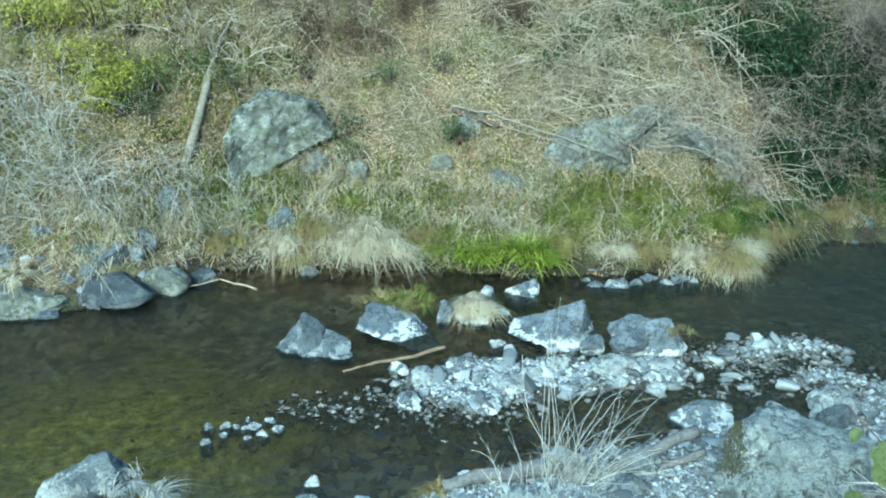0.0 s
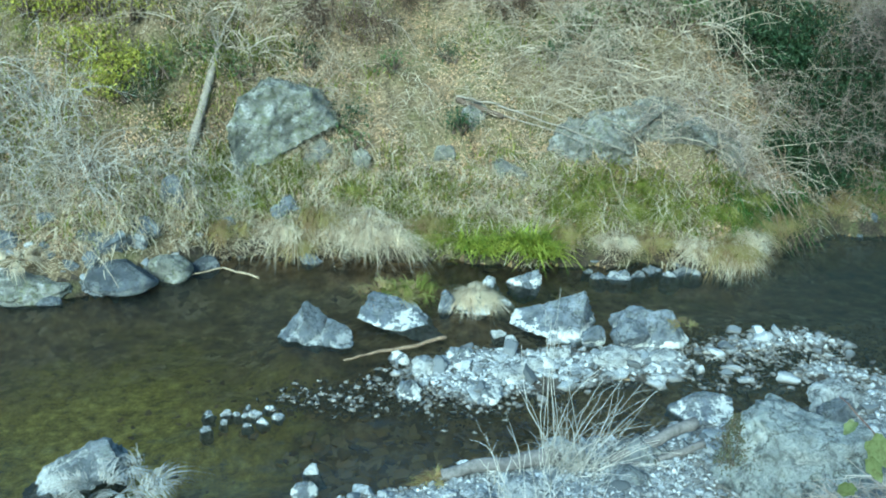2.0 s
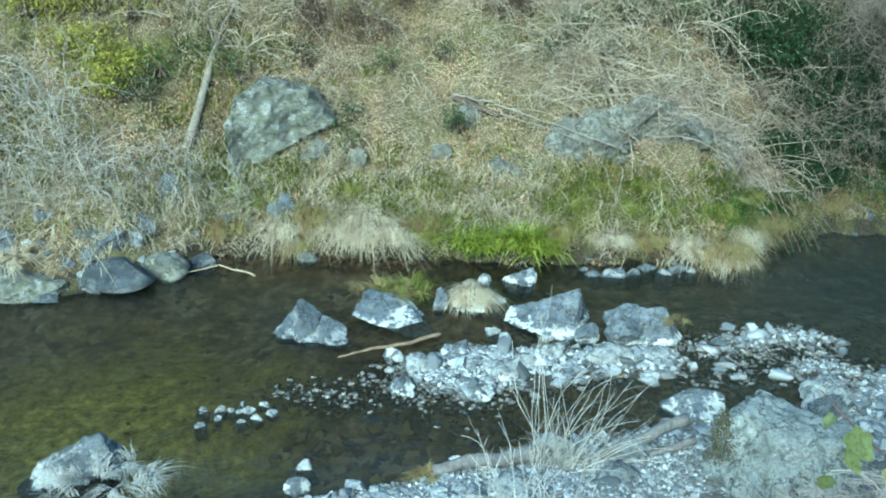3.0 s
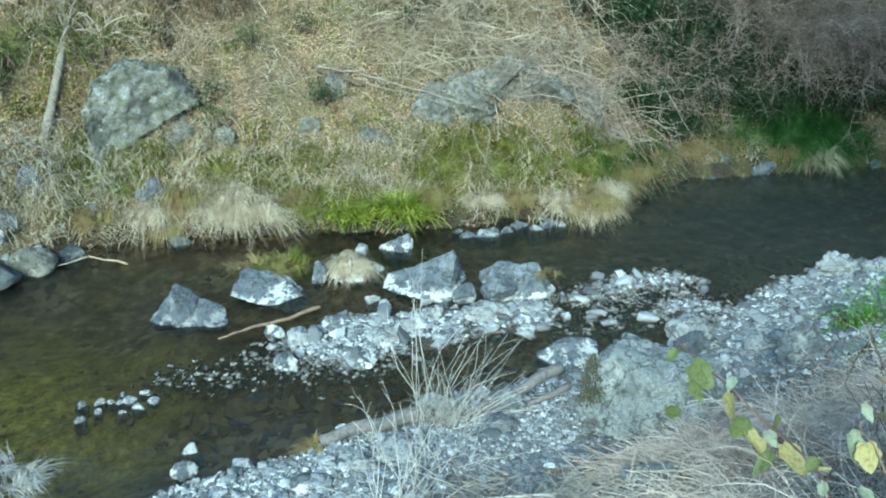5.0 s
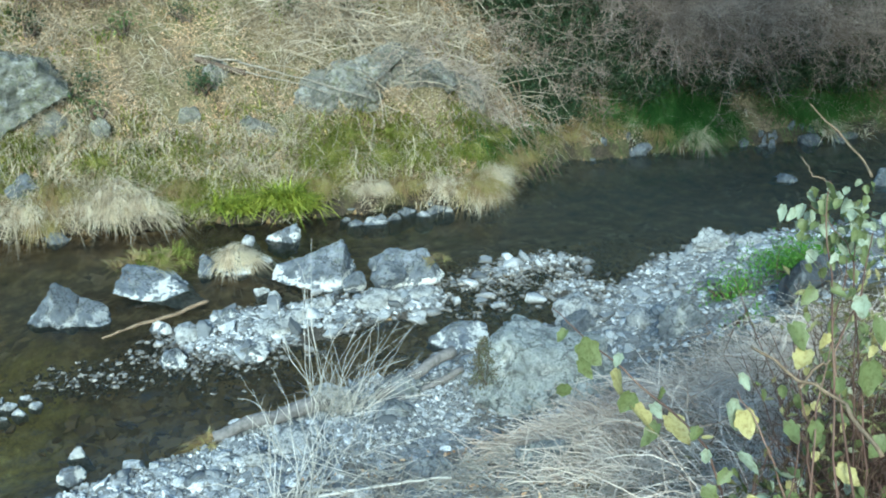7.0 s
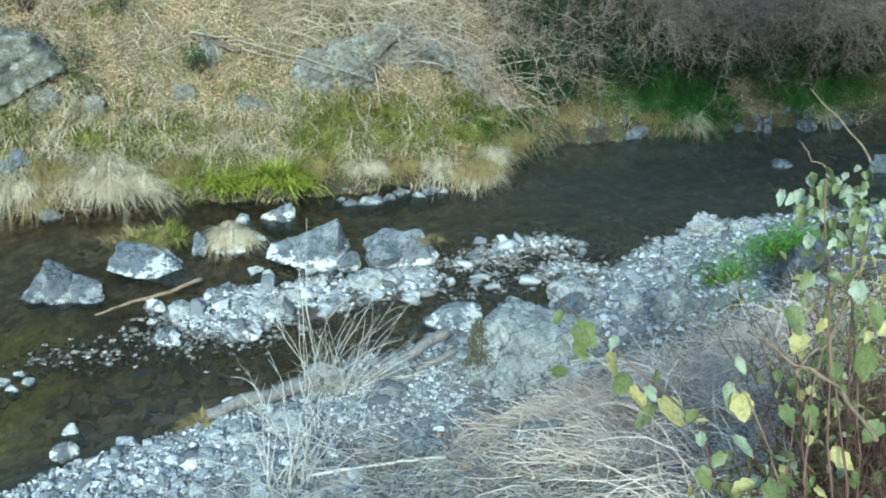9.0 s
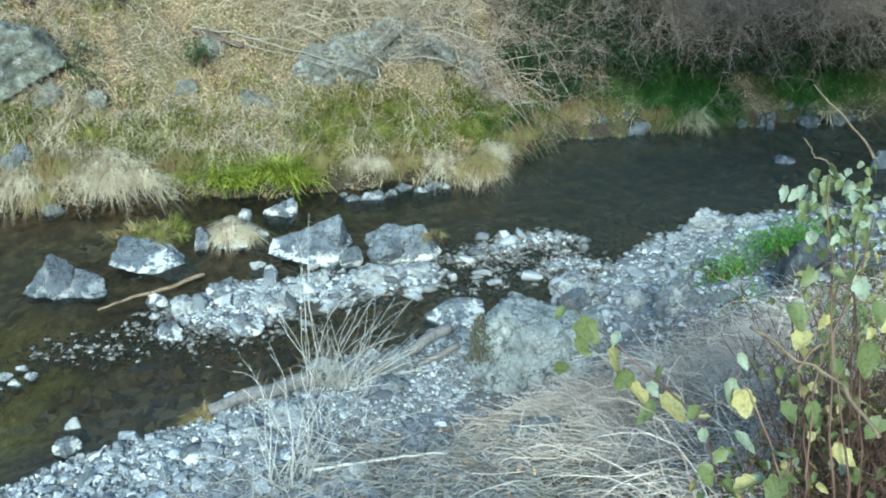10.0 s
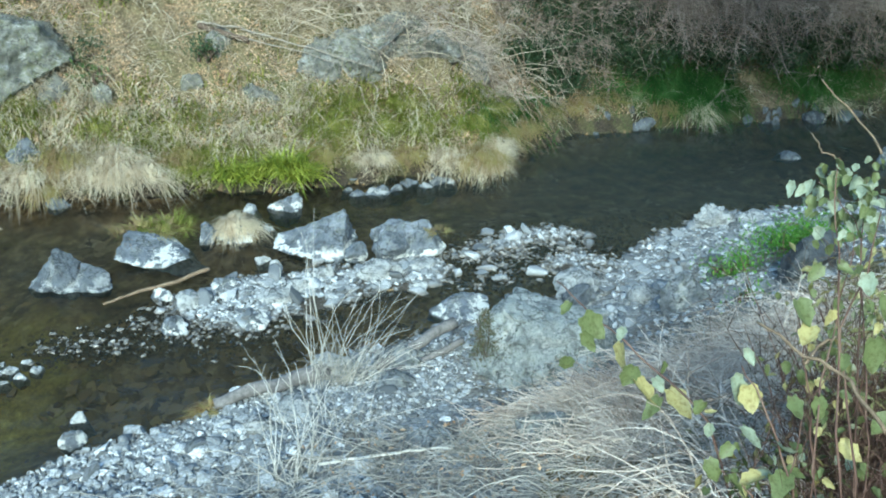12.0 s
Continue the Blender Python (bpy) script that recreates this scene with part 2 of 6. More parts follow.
def stalk_material(name, *tones, rough=0.8, share=0.0, patch=5.0):
    """Grass, straw, twigs and litter: neighbours share a tone, and each piece strays from it."""
    n = Nodes(name, rough, 0.25)
    stops = [(k / max(1, len(tones) - 1), c) for k, c in enumerate(tones)]
    wide = n.ramp(n.noise(patch, 4, 0.65), (0.33, rgb(0, 0, 0)), (0.67, rgb(1, 1, 1)))
    tone = n.ramp(n.mix(0.4, wide, n.island()), *stops)
    tone = n.mix(0.4, tone, n.ramp(n.noise(patch * 0.6, 5, 0.7), (0.36, rgb(0.3, 0.3, 0.28)), (0.56, rgb(1, 1, 1))), "MULTIPLY")
    if share:
        thin(n, share, tone)
    return n.done(tone)


def bark_material(name, dark, light):
    n = Nodes(name, 0.9, 0.2)
    grain = n.noise(30, 8, 0.75)
    n.bump(grain, 0.7, 0.01)
    return n.done(n.mix(n.ramp(grain, (0.3, rgb(0, 0, 0)), (0.7, rgb(1, 1, 1))), dark, light))


def leaf_material(name, *tones):
    n = Nodes(name, 0.5, 0.35)
    stops = [(k / max(1, len(tones) - 1), c) for k, c in enumerate(tones)]
    tone = n.ramp(n.island(), *stops)
    spots = n.ramp(n.noise(45, 6, 0.7), (0.36, rgb(0.35, 0.28, 0.16)), (0.5, rgb(0.85, 0.85, 0.8)), (0.65, rgb(1, 1, 1)))
    n.bump(n.noise(40, 4), 0.4, 0.006)
    tone = n.mix(0.8, tone, spots, "MULTIPLY")
    thin(n, 0.3, tone)
    return n.done(tone)


def wet_grit_material():
    n = Nodes("wet_grit", 0.5, 0.4)
    fine = n.noise(60, 8, 0.75)
    n.bump(fine, 0.9, 0.03)
    return n.done(n.ramp(fine, (0.35, rgb(0.022, 0.018, 0.013)), (0.52, rgb(0.07, 0.058, 0.042)), (0.7, rgb(0.22, 0.20, 0.17))))


def mud_material():
    n = Nodes("shore_mud", 0.7, 0.3)
    fine = n.noise(45, 8, 0.75)
    n.bump(fine, 1.0, 0.04)
    return n.done(n.mix(n.ramp(n.noise(5, 5), (0.45, rgb(0, 0, 0)), (0.6, rgb(0.8, 0.8, 0.8))), n.ramp(fine, (0.35, rgb(0.02, 0.015, 0.01)), (0.5, rgb(0.055, 0.042, 0.028)), (0.68, rgb(0.15, 0.12, 0.08))), n.ramp(fine, (0.35, rgb(0.04, 0.045, 0.015)), (0.68, rgb(0.2, 0.18, 0.08)))))


WET_GRIT, MUD = wet_grit_material(), mud_material()
SOIL, BED, GRIT, WATER = soil_material(), bed_material(), gravel_soil_material(), water_material()
BLUE_STONE = boulder_material("blue_grey_stone", rgb(0.125, 0.14, 0.166), rgb(0.37, 0.398, 0.44), 0.98, 0.35, 0.35)
SHORE_STONE = boulder_material("shore_stone", rgb(0.13, 0.142, 0.16), rgb(0.33, 0.352, 0.38), 0.0, 0.3, 0.3)
DARK_STONE = boulder_material("dark_stone", rgb(0.05, 0.056, 0.066), rgb(0.145, 0.158, 0.178), 0.2, 0.2, 0.2)
OUTCROP = boulder_material("outcrop_stone", rgb(0.155, 0.146, 0.122), rgb(0.40, 0.38, 0.33), 0.0, 0.7, 0.5)
STREAM_STONE = boulder_material("stream_stone", rgb(0.10, 0.112, 0.13), rgb(0.29, 0.312, 0.345), 0.35, 0.2, 0.4)
LICHEN_STONE = boulder_material("lichened_stone", rgb(0.29, 0.312, 0.31), rgb(0.60, 0.625, 0.60), 0.0, 0.35, 1.0)
PALE_STONE = boulder_material("pale_stone", rgb(0.38, 0.39, 0.39), rgb(0.66, 0.665, 0.65), 0.5, 0.1)
WEATHERED = boulder_material("weathered_stone", rgb(0.15, 0.162, 0.175), rgb(0.43, 0.455, 0.48), 0.5, 0.4, 1.0)
MOSSY_STONE = boulder_material("mossy_stone", rgb(0.125, 0.124, 0.102), rgb(0.40, 0.392, 0.335), 0.0, 0.75, 0.75)
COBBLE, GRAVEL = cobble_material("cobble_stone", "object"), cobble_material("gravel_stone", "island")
STRAW = stalk_material("dry_grass", rgb(0.27, 0.20, 0.12), rgb(0.62, 0.525, 0.37), rgb(0.82, 0.745, 0.575), rgb(0.46, 0.425, 0.25), share=0.5)
OLD_STRAW = stalk_material("old_grass", rgb(0.21, 0.13, 0.068), rgb(0.45, 0.335, 0.18), rgb(0.37, 0.34, 0.12), rgb(0.62, 0.50, 0.31), share=0.5)
PALE_STRAW = stalk_material("bleached_straw", rgb(0.22, 0.205, 0.175), rgb(0.43, 0.405, 0.355), rgb(0.64, 0.615, 0.56))
REED = stalk_material("bleached_reed", rgb(0.27, 0.25, 0.21), rgb(0.48, 0.455, 0.40), rgb(0.68, 0.655, 0.60))
GREEN_GRASS = stalk_material("green_grass", rgb(0.08, 0.115, 0.02), rgb(0.27, 0.295, 0.055), rgb(0.63, 0.55, 0.23), share=0.5)
LUSH_GRASS = stalk_material("lush_grass", rgb(0.02, 0.055, 0.012), rgb(0.07, 0.17, 0.032), rgb(0.24, 0.38, 0.12), share=0.5)
SEDGE = stalk_material("sedge_green", rgb(0.07, 0.11, 0.015), rgb(0.25, 0.31, 0.04), rgb(0.46, 0.49, 0.08), rgb(0.62, 0.62, 0.17), rough=0.4, share=0.4, patch=9.0)
LITTER = stalk_material("leaf_litter", rgb(0.15, 0.08, 0.043), rgb(0.43, 0.27, 0.15), rgb(0.54, 0.365, 0.215), rgb(0.64, 0.48, 0.315), rgb(0.34, 0.20, 0.11), patch=2.0)
GREY_TWIG = stalk_material("bleached_twig", rgb(0.15, 0.13, 0.105), rgb(0.40, 0.365, 0.305), rgb(0.64, 0.59, 0.50))
TAN_TWIG = stalk_material("tan_twig", rgb(0.15, 0.115, 0.075), rgb(0.41, 0.34, 0.24), rgb(0.66, 0.58, 0.455))
BROWN_TWIG = stalk_material("brown_twig", rgb(0.035, 0.024, 0.016), rgb(0.10, 0.066, 0.042), rgb(0.24, 0.175, 0.115))
HANGING_TWIG = stalk_material("hanging_twig", rgb(0.05, 0.037, 0.03), rgb(0.30, 0.232, 0.18), rgb(0.58, 0.485, 0.385), patch=1.6)
RED_STEM = stalk_material("bramble_stem", rgb(0.05, 0.028, 0.022), rgb(0.135, 0.078, 0.058), rgb(0.26, 0.18, 0.13))
TANGLE = stalk_material("matted_stem", rgb(0.17, 0.12, 0.09), rgb(0.50, 0.41, 0.335), rgb(0.76, 0.69, 0.60), rgb(0.33, 0.22, 0.165), patch=2.0)
GREY_BRAMBLE = stalk_material("dry_bramble", rgb(0.15, 0.105, 0.08), rgb(0.40, 0.325, 0.26), rgb(0.64, 0.565, 0.47), patch=2.0)
DRIFTWOOD = bark_material("driftwood", rgb(0.075, 0.07, 0.067), rgb(0.235, 0.222, 0.213))
TRUNK = bark_material("pale_bark", rgb(0.13, 0.11, 0.085), rgb(0.35, 0.31, 0.25))
STICK = bark_material("tan_stick", rgb(0.18, 0.14, 0.09), rgb(0.38, 0.31, 0.21))
TAN_WOOD = bark_material("tan_wood", rgb(0.10, 0.07, 0.045), rgb(0.28, 0.21, 0.14))
DARK_BARK = bark_material("dark_bark", rgb(0.05, 0.035, 0.025), rgb(0.16, 0.12, 0.09))
YELLOW_LEAF = leaf_material("yellow_green_leaf", rgb(0.30, 0.31, 0.04), rgb(0.56, 0.52, 0.09), rgb(0.18, 0.20, 0.03))
DARK_LEAF = leaf_material("evergreen_leaf", rgb(0.025, 0.05, 0.02), rgb(0.05, 0.09, 0.035), rgb(0.09, 0.13, 0.06))
HERB_LEAF = leaf_material("herb_leaf", rgb(0.08, 0.20, 0.02), rgb(0.15, 0.33, 0.04), rgb(0.22, 0.38, 0.08))
MILD_LEAF = leaf_material("mild_green_leaf", rgb(0.06, 0.10, 0.03), rgb(0.12, 0.18, 0.055), rgb(0.17, 0.22, 0.09))
VINE_GREEN = leaf_material("vine_green", rgb(0.10, 0.13, 0.045), rgb(0.22, 0.25, 0.11))
OLIVE_LEAF = leaf_material("olive_leaf", rgb(0.085, 0.09, 0.05), rgb(0.14, 0.145, 0.075), rgb(0.15, 0.11, 0.07))
UNDER_LEAF = leaf_material("under_leaf", rgb(0.06, 0.08, 0.025), rgb(0.14, 0.17, 0.05), rgb(0.25, 0.22, 0.08), rgb(0.16, 0.10, 0.06))
THICKET_LEAF = leaf_material("thicket_leaf", rgb(0.28, 0.24, 0.11), rgb(0.40, 0.38, 0.18), rgb(0.20, 0.24, 0.09), rgb(0.42, 0.42, 0.32))
VINE_YELLOW = leaf_material("vine_yellow", rgb(0.54, 0.48, 0.22), rgb(0.40, 0.36, 0.15))
VINE_PALE = leaf_material("vine_pale", rgb(0.40, 0.44, 0.36), rgb(0.26, 0.31, 0.20))


# ---- mesh helpers ----
rng = np.random.default_rng(7)


def mesh_of(name, verts, faces, material, smooth=True):
    """A mesh from arrays of corners and of faces that all have the same number of corners."""
    me = bpy.data.meshes.new(name)
    verts, faces = np.asarray(verts, np.float32), np.asarray(faces, np.int32)
    k = faces.shape[1]
    me.vertices.add(len(verts))
    me.vertices.foreach_set("co", verts.ravel())
    me.loops.add(faces.size)
    me.loops.foreach_set("vertex_index", faces.ravel())
    me.polygons.add(len(faces))
    me.polygons.foreach_set("loop_start", np.arange(0, faces.size, k, dtype=np.int32))
    me.polygons.foreach_set("use_smooth", np.full(len(faces), smooth))
    me.update(calc_edges=True)
    me.materials.append(material)
    return me


def blades(base, length, width, lean, droop, heading=None, segments=3):
    """Strips of grass from the base points: each leans out towards its heading and droops at the tip."""
    n = len(base)
    heading = rng.uniform(0, 2 * np.pi, n) if heading is None else heading
    out = np.stack([np.cos(heading), np.sin(heading), np.zeros(n)], -1)
    side = np.stack([-np.sin(heading), np.cos(heading), np.zeros(n)], -1)
    s = np.linspace(0, 1, segments + 1)[None, :, None]
    length, width, lean, droop = (np.broadcast_to(v, n)[:, None, None] for v in (length, width, lean, droop))
    rise = length * (s * np.cos(lean) - droop * s**2.2)
    line = base[:, None] + out[:, None] * (length * s * (np.sin(lean) + 0.6 * droop * s)) + rise * np.array([0, 0, 1.0])
    half = side[:, None] * width * 0.5 * (1 - 0.92 * s**1.5)
    verts = np.stack([line - half, line + half], 2).reshape(-1, 3)
    row = np.arange(segments)[:, None] * 2 + np.array([0, 1, 3, 2])
    faces = (np.arange(n)[:, None, None] * (2 * segments + 2) + row).reshape(-1, 4)
    return verts, faces


def tubes(lines, radii, sides=4):
    """Round stalks along lines (n, k, 3) with radii (n, k)."""
    n, k, _ = lines.shape
    along = np.gradient(lines, axis=1)
    along /= np.linalg.norm(along, axis=2, keepdims=True) + 1e-9
    ref = np.where(np.abs(along[:, :, 2:]) > 0.9, np.array([1.0, 0, 0]), np.array([0, 0, 1.0]))
    u = np.cross(along, ref)
    u /= np.linalg.norm(u, axis=2, keepdims=True) + 1e-9
    v = np.cross(along, u)
    a = np.arange(sides) * 2 * np.pi / sides
    ring = np.cos(a)[:, None] * u[:, :, None] + np.sin(a)[:, None] * v[:, :, None]
    verts = (lines[:, :, None] + ring * radii[:, :, None, None]).reshape(-1, 3)
    i, j = np.meshgrid(np.arange(k - 1), np.arange(sides), indexing="ij")
    q = np.stack([i * sides + j, i * sides + (j + 1) % sides, (i + 1) * sides + (j + 1) % sides, (i + 1) * sides + j], -1).reshape(-1, 4)
    return verts, (np.arange(n)[:, None, None] * (k * sides) + q).reshape(-1, 4)


def wander(base, heading, length, k=7, bend=0.25, sag=0.0, rise=0.0):
    """Crooked lines from base points: each heads its way, wanders, rises first and sags at its end."""
    n = len(base)
    step = heading[:, None] + np.cumsum(rng.normal(0, bend, (n, k - 1, 3)), axis=1)
    step[:, :, 2] += rise - (sag + rise) * np.linspace(0, 1.6, k - 1)
    step /= np.linalg.norm(step, axis=2, keepdims=True) + 1e-9
    step *= (np.broadcast_to(length, n) / (k - 1))[:, None, None]
    return np.concatenate([base[:, None], base[:, None] + np.cumsum(step, axis=1)], axis=1)


def taper(n, k, r, tip=0.3):
    return np.broadcast_to(r, n)[:, None] * np.linspace(1, tip, k)[None]


def flakes(centres, size, normal_tilt=0.6, upright=None, ratio=0.55):
    """Small folded leaves, two faces each, at random turns."""
    n = len(centres)
    a = rng.uniform(0, 2 * np.pi, n)
    up = np.array([0, 0, 1.0]) + rng.normal(0, normal_tilt, (n, 3)) if upright is None else upright + rng.normal(0, normal_tilt, (n, 3))
    up /= np.linalg.norm(up, axis=1, keepdims=True)
    ref = np.stack([np.cos(a), np.sin(a), np.zeros(n)], -1)
    u = np.cross(up, ref)
    u /= np.linalg.norm(u, axis=1, keepdims=True) + 1e-9
    v = np.cross(up, u)
    size = np.broadcast_to(size, n)[:, None]
    curl = rng.uniform(0.05, 0.3, (n, 1)) * size
    pts = np.stack([centres - u * size * 0.5, centres + v * size * ratio * 0.5 + up * curl, centres + u * size * 0.5 + up * curl * 0.6, centres - v * size * ratio * 0.5 + up * curl], 1)
    faces = (np.arange(n)[:, None, None] * 4 + np.array([[0, 1, 2], [0, 2, 3]])).reshape(-1, 3)
    return pts.reshape(-1, 3), faces


def joined(*pieces):
    verts, faces, base = [], [], 0
    for v, f in pieces:
        verts.append(v)
        faces.append(f + base)
        base += len(v)
    return np.concatenate(verts), np.concatenate(faces)


def part(name, me, parent=None, label=""):
    ob = new(name, me)
    ob.parent = parent
    if label:
        tagged(ob, label)
    return ob


def thing(name, me, label, category, group="", kind="", at=None):
    ob = new(name, me)
    if at is not None:
        ob.location = at
    return tagged(ob, label, category, group, kind)


def on_ground(x, y):
    return np.stack([x, y, height(x, y)], -1)


def scatter_far(n, x0, x1, s0, s1, power=1.0):
    """Points on the far bank, by distance from its shore."""
    x = rng.uniform(x0, x1, n)
    s = s0 + (s1 - s0) * rng.uniform(0, 1, n) ** power
    return on_ground(x, far_shore(x) + s)


def spread(lo, a, b, hi, step):
    """Grid lines: even between a and b, ever wider out to lo and hi."""
    inner = list(np.arange(a, b + step, step))
    left, right, d = [], [], step
    while (left[-1] if left else a) > lo:
        d *= 1.25
        left.append((left[-1] if left else a) - d)
    d = step
    while (right[-1] if right else b) < hi:
        d *= 1.25
        right.append((right[-1] if right else b) + d)
    return np.array(left[::-1] + inner + right)


def build_ground():
    gx, gy = spread(-300, -5.5, 9.5, 300, 0.05), spread(-300, 0.4, 13.0, 400, 0.05)
    X, Y = np.meshgrid(gx, gy)
    Z = height(X, Y)
    inside = (np.abs(X - 2) < 10) & (np.abs(Y - 7) < 8)
    Z = Z + np.where(inside & (Z > 0.1), waves(X, Y, 23, 0.02), 0)
    w, h = len(gx), len(gy)
    i, j = np.meshgrid(np.arange(h - 1), np.arange(w - 1), indexing="ij")
    a = (i * w + j).ravel()
    me = mesh_of("ground", np.stack([X, Y, Z], -1).reshape(-1, 3), np.stack([a, a + 1, a + w + 1, a + w], -1), SOIL)
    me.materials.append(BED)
    me.materials.append(GRIT)
    me.materials.append(WET_GRIT)
    me.materials.append(MUD)
    cx, cy = (X[:-1, :-1] + 0.02).ravel(), (Y[:-1, :-1] + 0.02).ravel()
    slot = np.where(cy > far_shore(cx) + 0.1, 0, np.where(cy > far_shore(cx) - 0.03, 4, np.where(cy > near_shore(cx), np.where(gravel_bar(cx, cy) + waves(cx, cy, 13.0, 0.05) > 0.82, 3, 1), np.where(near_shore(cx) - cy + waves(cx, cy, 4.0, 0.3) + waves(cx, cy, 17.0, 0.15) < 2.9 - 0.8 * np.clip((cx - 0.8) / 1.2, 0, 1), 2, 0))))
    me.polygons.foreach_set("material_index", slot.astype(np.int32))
    tagged(new("ground", me), "stream valley ground of leaf soil, gravel and brown bed", "ground", kind="structure")


def build_water():
    gx, gy = np.linspace(-60, 60, 61), np.linspace(-4, 14, 19)
    X, Y = np.meshgrid(gx, gy)
    w, h = len(gx), len(gy)
    i, j = np.meshgrid(np.arange(h - 1), np.arange(w - 1), indexing="ij")
    a = (i * w + j).ravel()
    me = mesh_of("water", np.stack([X, Y, 0 * X], -1).reshape(-1, 3), np.stack([a, a + 1, a + w + 1, a + w], -1), WATER)
    tagged(new("water", me), "shallow clear brown stream water with faint ripples", "water", kind="structure")


build_ground()
build_water()


# ---- stones ----
def stone_mesh(name, seed, material, detail=4, facets=9, rough=0.1, peak=0.0, hard=False, cuts=(), shift=0.12):
    """A unit stone: a ball cut by random planes and roughened."""
    r = random.Random(seed)
    bm = bmesh.new()
    bmesh.ops.create_icosphere(bm, subdivisions=detail, radius=1)
    planes = []
    for _ in range(facets):
        v = Vector((r.gauss(0, 1), r.gauss(0, 1), r.gauss(0, 0.8))).normalized()
        planes.append((v, r.uniform(0.3, 0.58) if hard else r.uniform(0.45, 0.8)))
    planes += [(Vector(c[:3]).normalized(), c[3]) for c in cuts]
    off = Vector((r.uniform(-50, 50), r.uniform(-50, 50), r.uniform(-50, 50)))
    for v in bm.verts:
        p = v.co.copy()
        for nrm, d in planes:
            over = p.dot(nrm) - d
            if over > 0:
                p -= nrm * over * 0.97
        k = noise.fractal(p * 1.6 + off, 0.9, 2.0, 6) * rough * 1.7 + noise.noise(p * 7 + off) * rough * 0.6 + noise.noise(p * 15 - off) * rough * 0.35 + noise.noise(p * 31 + off) * rough * 0.18 - abs(noise.noise(p * 2.3 - off)) * rough * 1.3
        v.co = p * (1 + k)
    top = max(v.co.z for v in bm.verts)
    low = min(v.co.z for v in bm.verts)
    wide = max(v.co.x for v in bm.verts) - min(v.co.x for v in bm.verts)
    deep = max(v.co.y for v in bm.verts) - min(v.co.y for v in bm.verts)
    for v in bm.verts:
        z = (v.co.z - low) / (top - low)
        lean = peak * max(0.0, z - 0.25)
        v.co = Vector((v.co.x / wide * (1 - lean) + shift * lean, v.co.y / deep * (1 - lean) + 0.2 * lean, z))
    for f in bm.faces:
        f.smooth = True
    me = bpy.data.meshes.new(name)
    bm.to_mesh(me)
    bm.free()
    me.materials.append(material)
    return me


def slab_rock(label, front, back, material, seed):
    """A leaning block: the hull of its front corners and the same corners set back, with roughened faces."""
    off = Vector((seed, 2.0 * seed, 0.5 * seed))
    bm = bmesh.new()
    for c in front:
        bm.verts.new(c)
        bm.verts.new(Vector(c) + Vector(back))
    hull = bmesh.ops.convex_hull(bm, input=bm.verts)
    bmesh.ops.delete(bm, geom=[v for v in hull["geom_interior"] if isinstance(v, bmesh.types.BMVert)], context="VERTS")
    for _ in range(5):
        bmesh.ops.subdivide_edges(bm, edges=[e for e in bm.edges if e.calc_length() > 0.03], cuts=1, use_grid_fill=True)
    bmesh.ops.triangulate(bm, faces=bm.faces)
    for _ in range(2):
        bmesh.ops.smooth_vert(bm, verts=bm.verts, factor=0.5, use_axis_x=True, use_axis_y=True, use_axis_z=True)
    bm.normal_update()
    for v in bm.verts:
        p = v.co * 2.2 + off
        v.co += v.normal * (0.05 * noise.fractal(p * 2, 0.7, 2.0, 7) - 0.05 * abs(noise.noise(p * 1.4)) + 0.025 * noise.noise(p * 6) + 0.012 * noise.noise(p * 15))
    for f in bm.faces:
        f.smooth = True
    me = bpy.data.meshes.new("boulder")
    bm.to_mesh(me)
    bm.free()
    me.materials.append(material)
    return thing("boulder", me, label, "rock")


def boulder(x, y, w, h, seed, material=None, label="blue-grey boulder standing in the shallow stream", turn=0.0, deep=0.8, tilt=0.0, facets=9, rough=0.1, peak=0.0, hard=False, cuts=(), name="boulder", shift=0.12):
    ground = float(height(x, y))
    front = min(ground, float(height(x, y - 0.35 * w))) if ground > 0 else 0.0
    base = front - max(0.06, 0.25 * h) - 0.03 if ground > 0 else ground - 0.03
    top = front + h
    me = stone_mesh(name, seed, material or BLUE_STONE, 6 if w > 0.68 else 5 if w > 0.3 else 4 if w > 0.1 else 3, facets, rough, peak, hard, cuts, shift)
    me.transform(Matrix.Diagonal((w, w * deep, top - base, 1)))
    ob = thing(name, me, label, "rock")
    ob.matrix_world = pose(x, y, base, 0, tilt, turn)
    return ob


IN_STREAM = "blue-grey boulder with pale dried crust standing in the stream"
boulder(-1.08, 6.98, 0.44, 0.29, 11, label="dark pointed grey rock standing alone in the water", turn=5, facets=5, rough=0.13, peak=0.45, material=STREAM_STONE, shift=-0.1, deep=0.75, cuts=((0.62, -0.3, 0.72, 0.25), (-0.85, -0.3, 0.42, 0.42), (0.0, -0.9, 0.32, 0.45)))
boulder(-0.88, 6.93, 0.30, 0.17, 84, STREAM_STONE, label="low pale-footed rock split from the dark pointed rock", turn=-15, facets=6, rough=0.09, peak=0.3, shift=-0.25, cuts=((0.6, -0.3, 0.75, 0.2), (-0.98, 0.0, 0.1, 0.42)))
boulder(-0.46, 7.30, 0.76, 0.16, 12, label="flat grey slab with a white crusted edge and grass behind it", turn=-14, deep=0.66, facets=5, rough=0.10, tilt=9, cuts=((0.32, -0.5, 0.80, 0.17), (0.1, -0.9, 0.4, 0.42), (-0.8, -0.3, 0.4, 0.5)))
boulder(0.03, 7.51, 0.16, 0.20, 13, label="small grey stone beside a grassy tussock")
boulder(0.26, 7.55, 0.34, 0.12, 14, label="low stone under a dry grass tussock")
boulder(0.47, 8.09, 0.19, 0.09, 15, PALE_STONE, "white rounded stone near the green sedge")
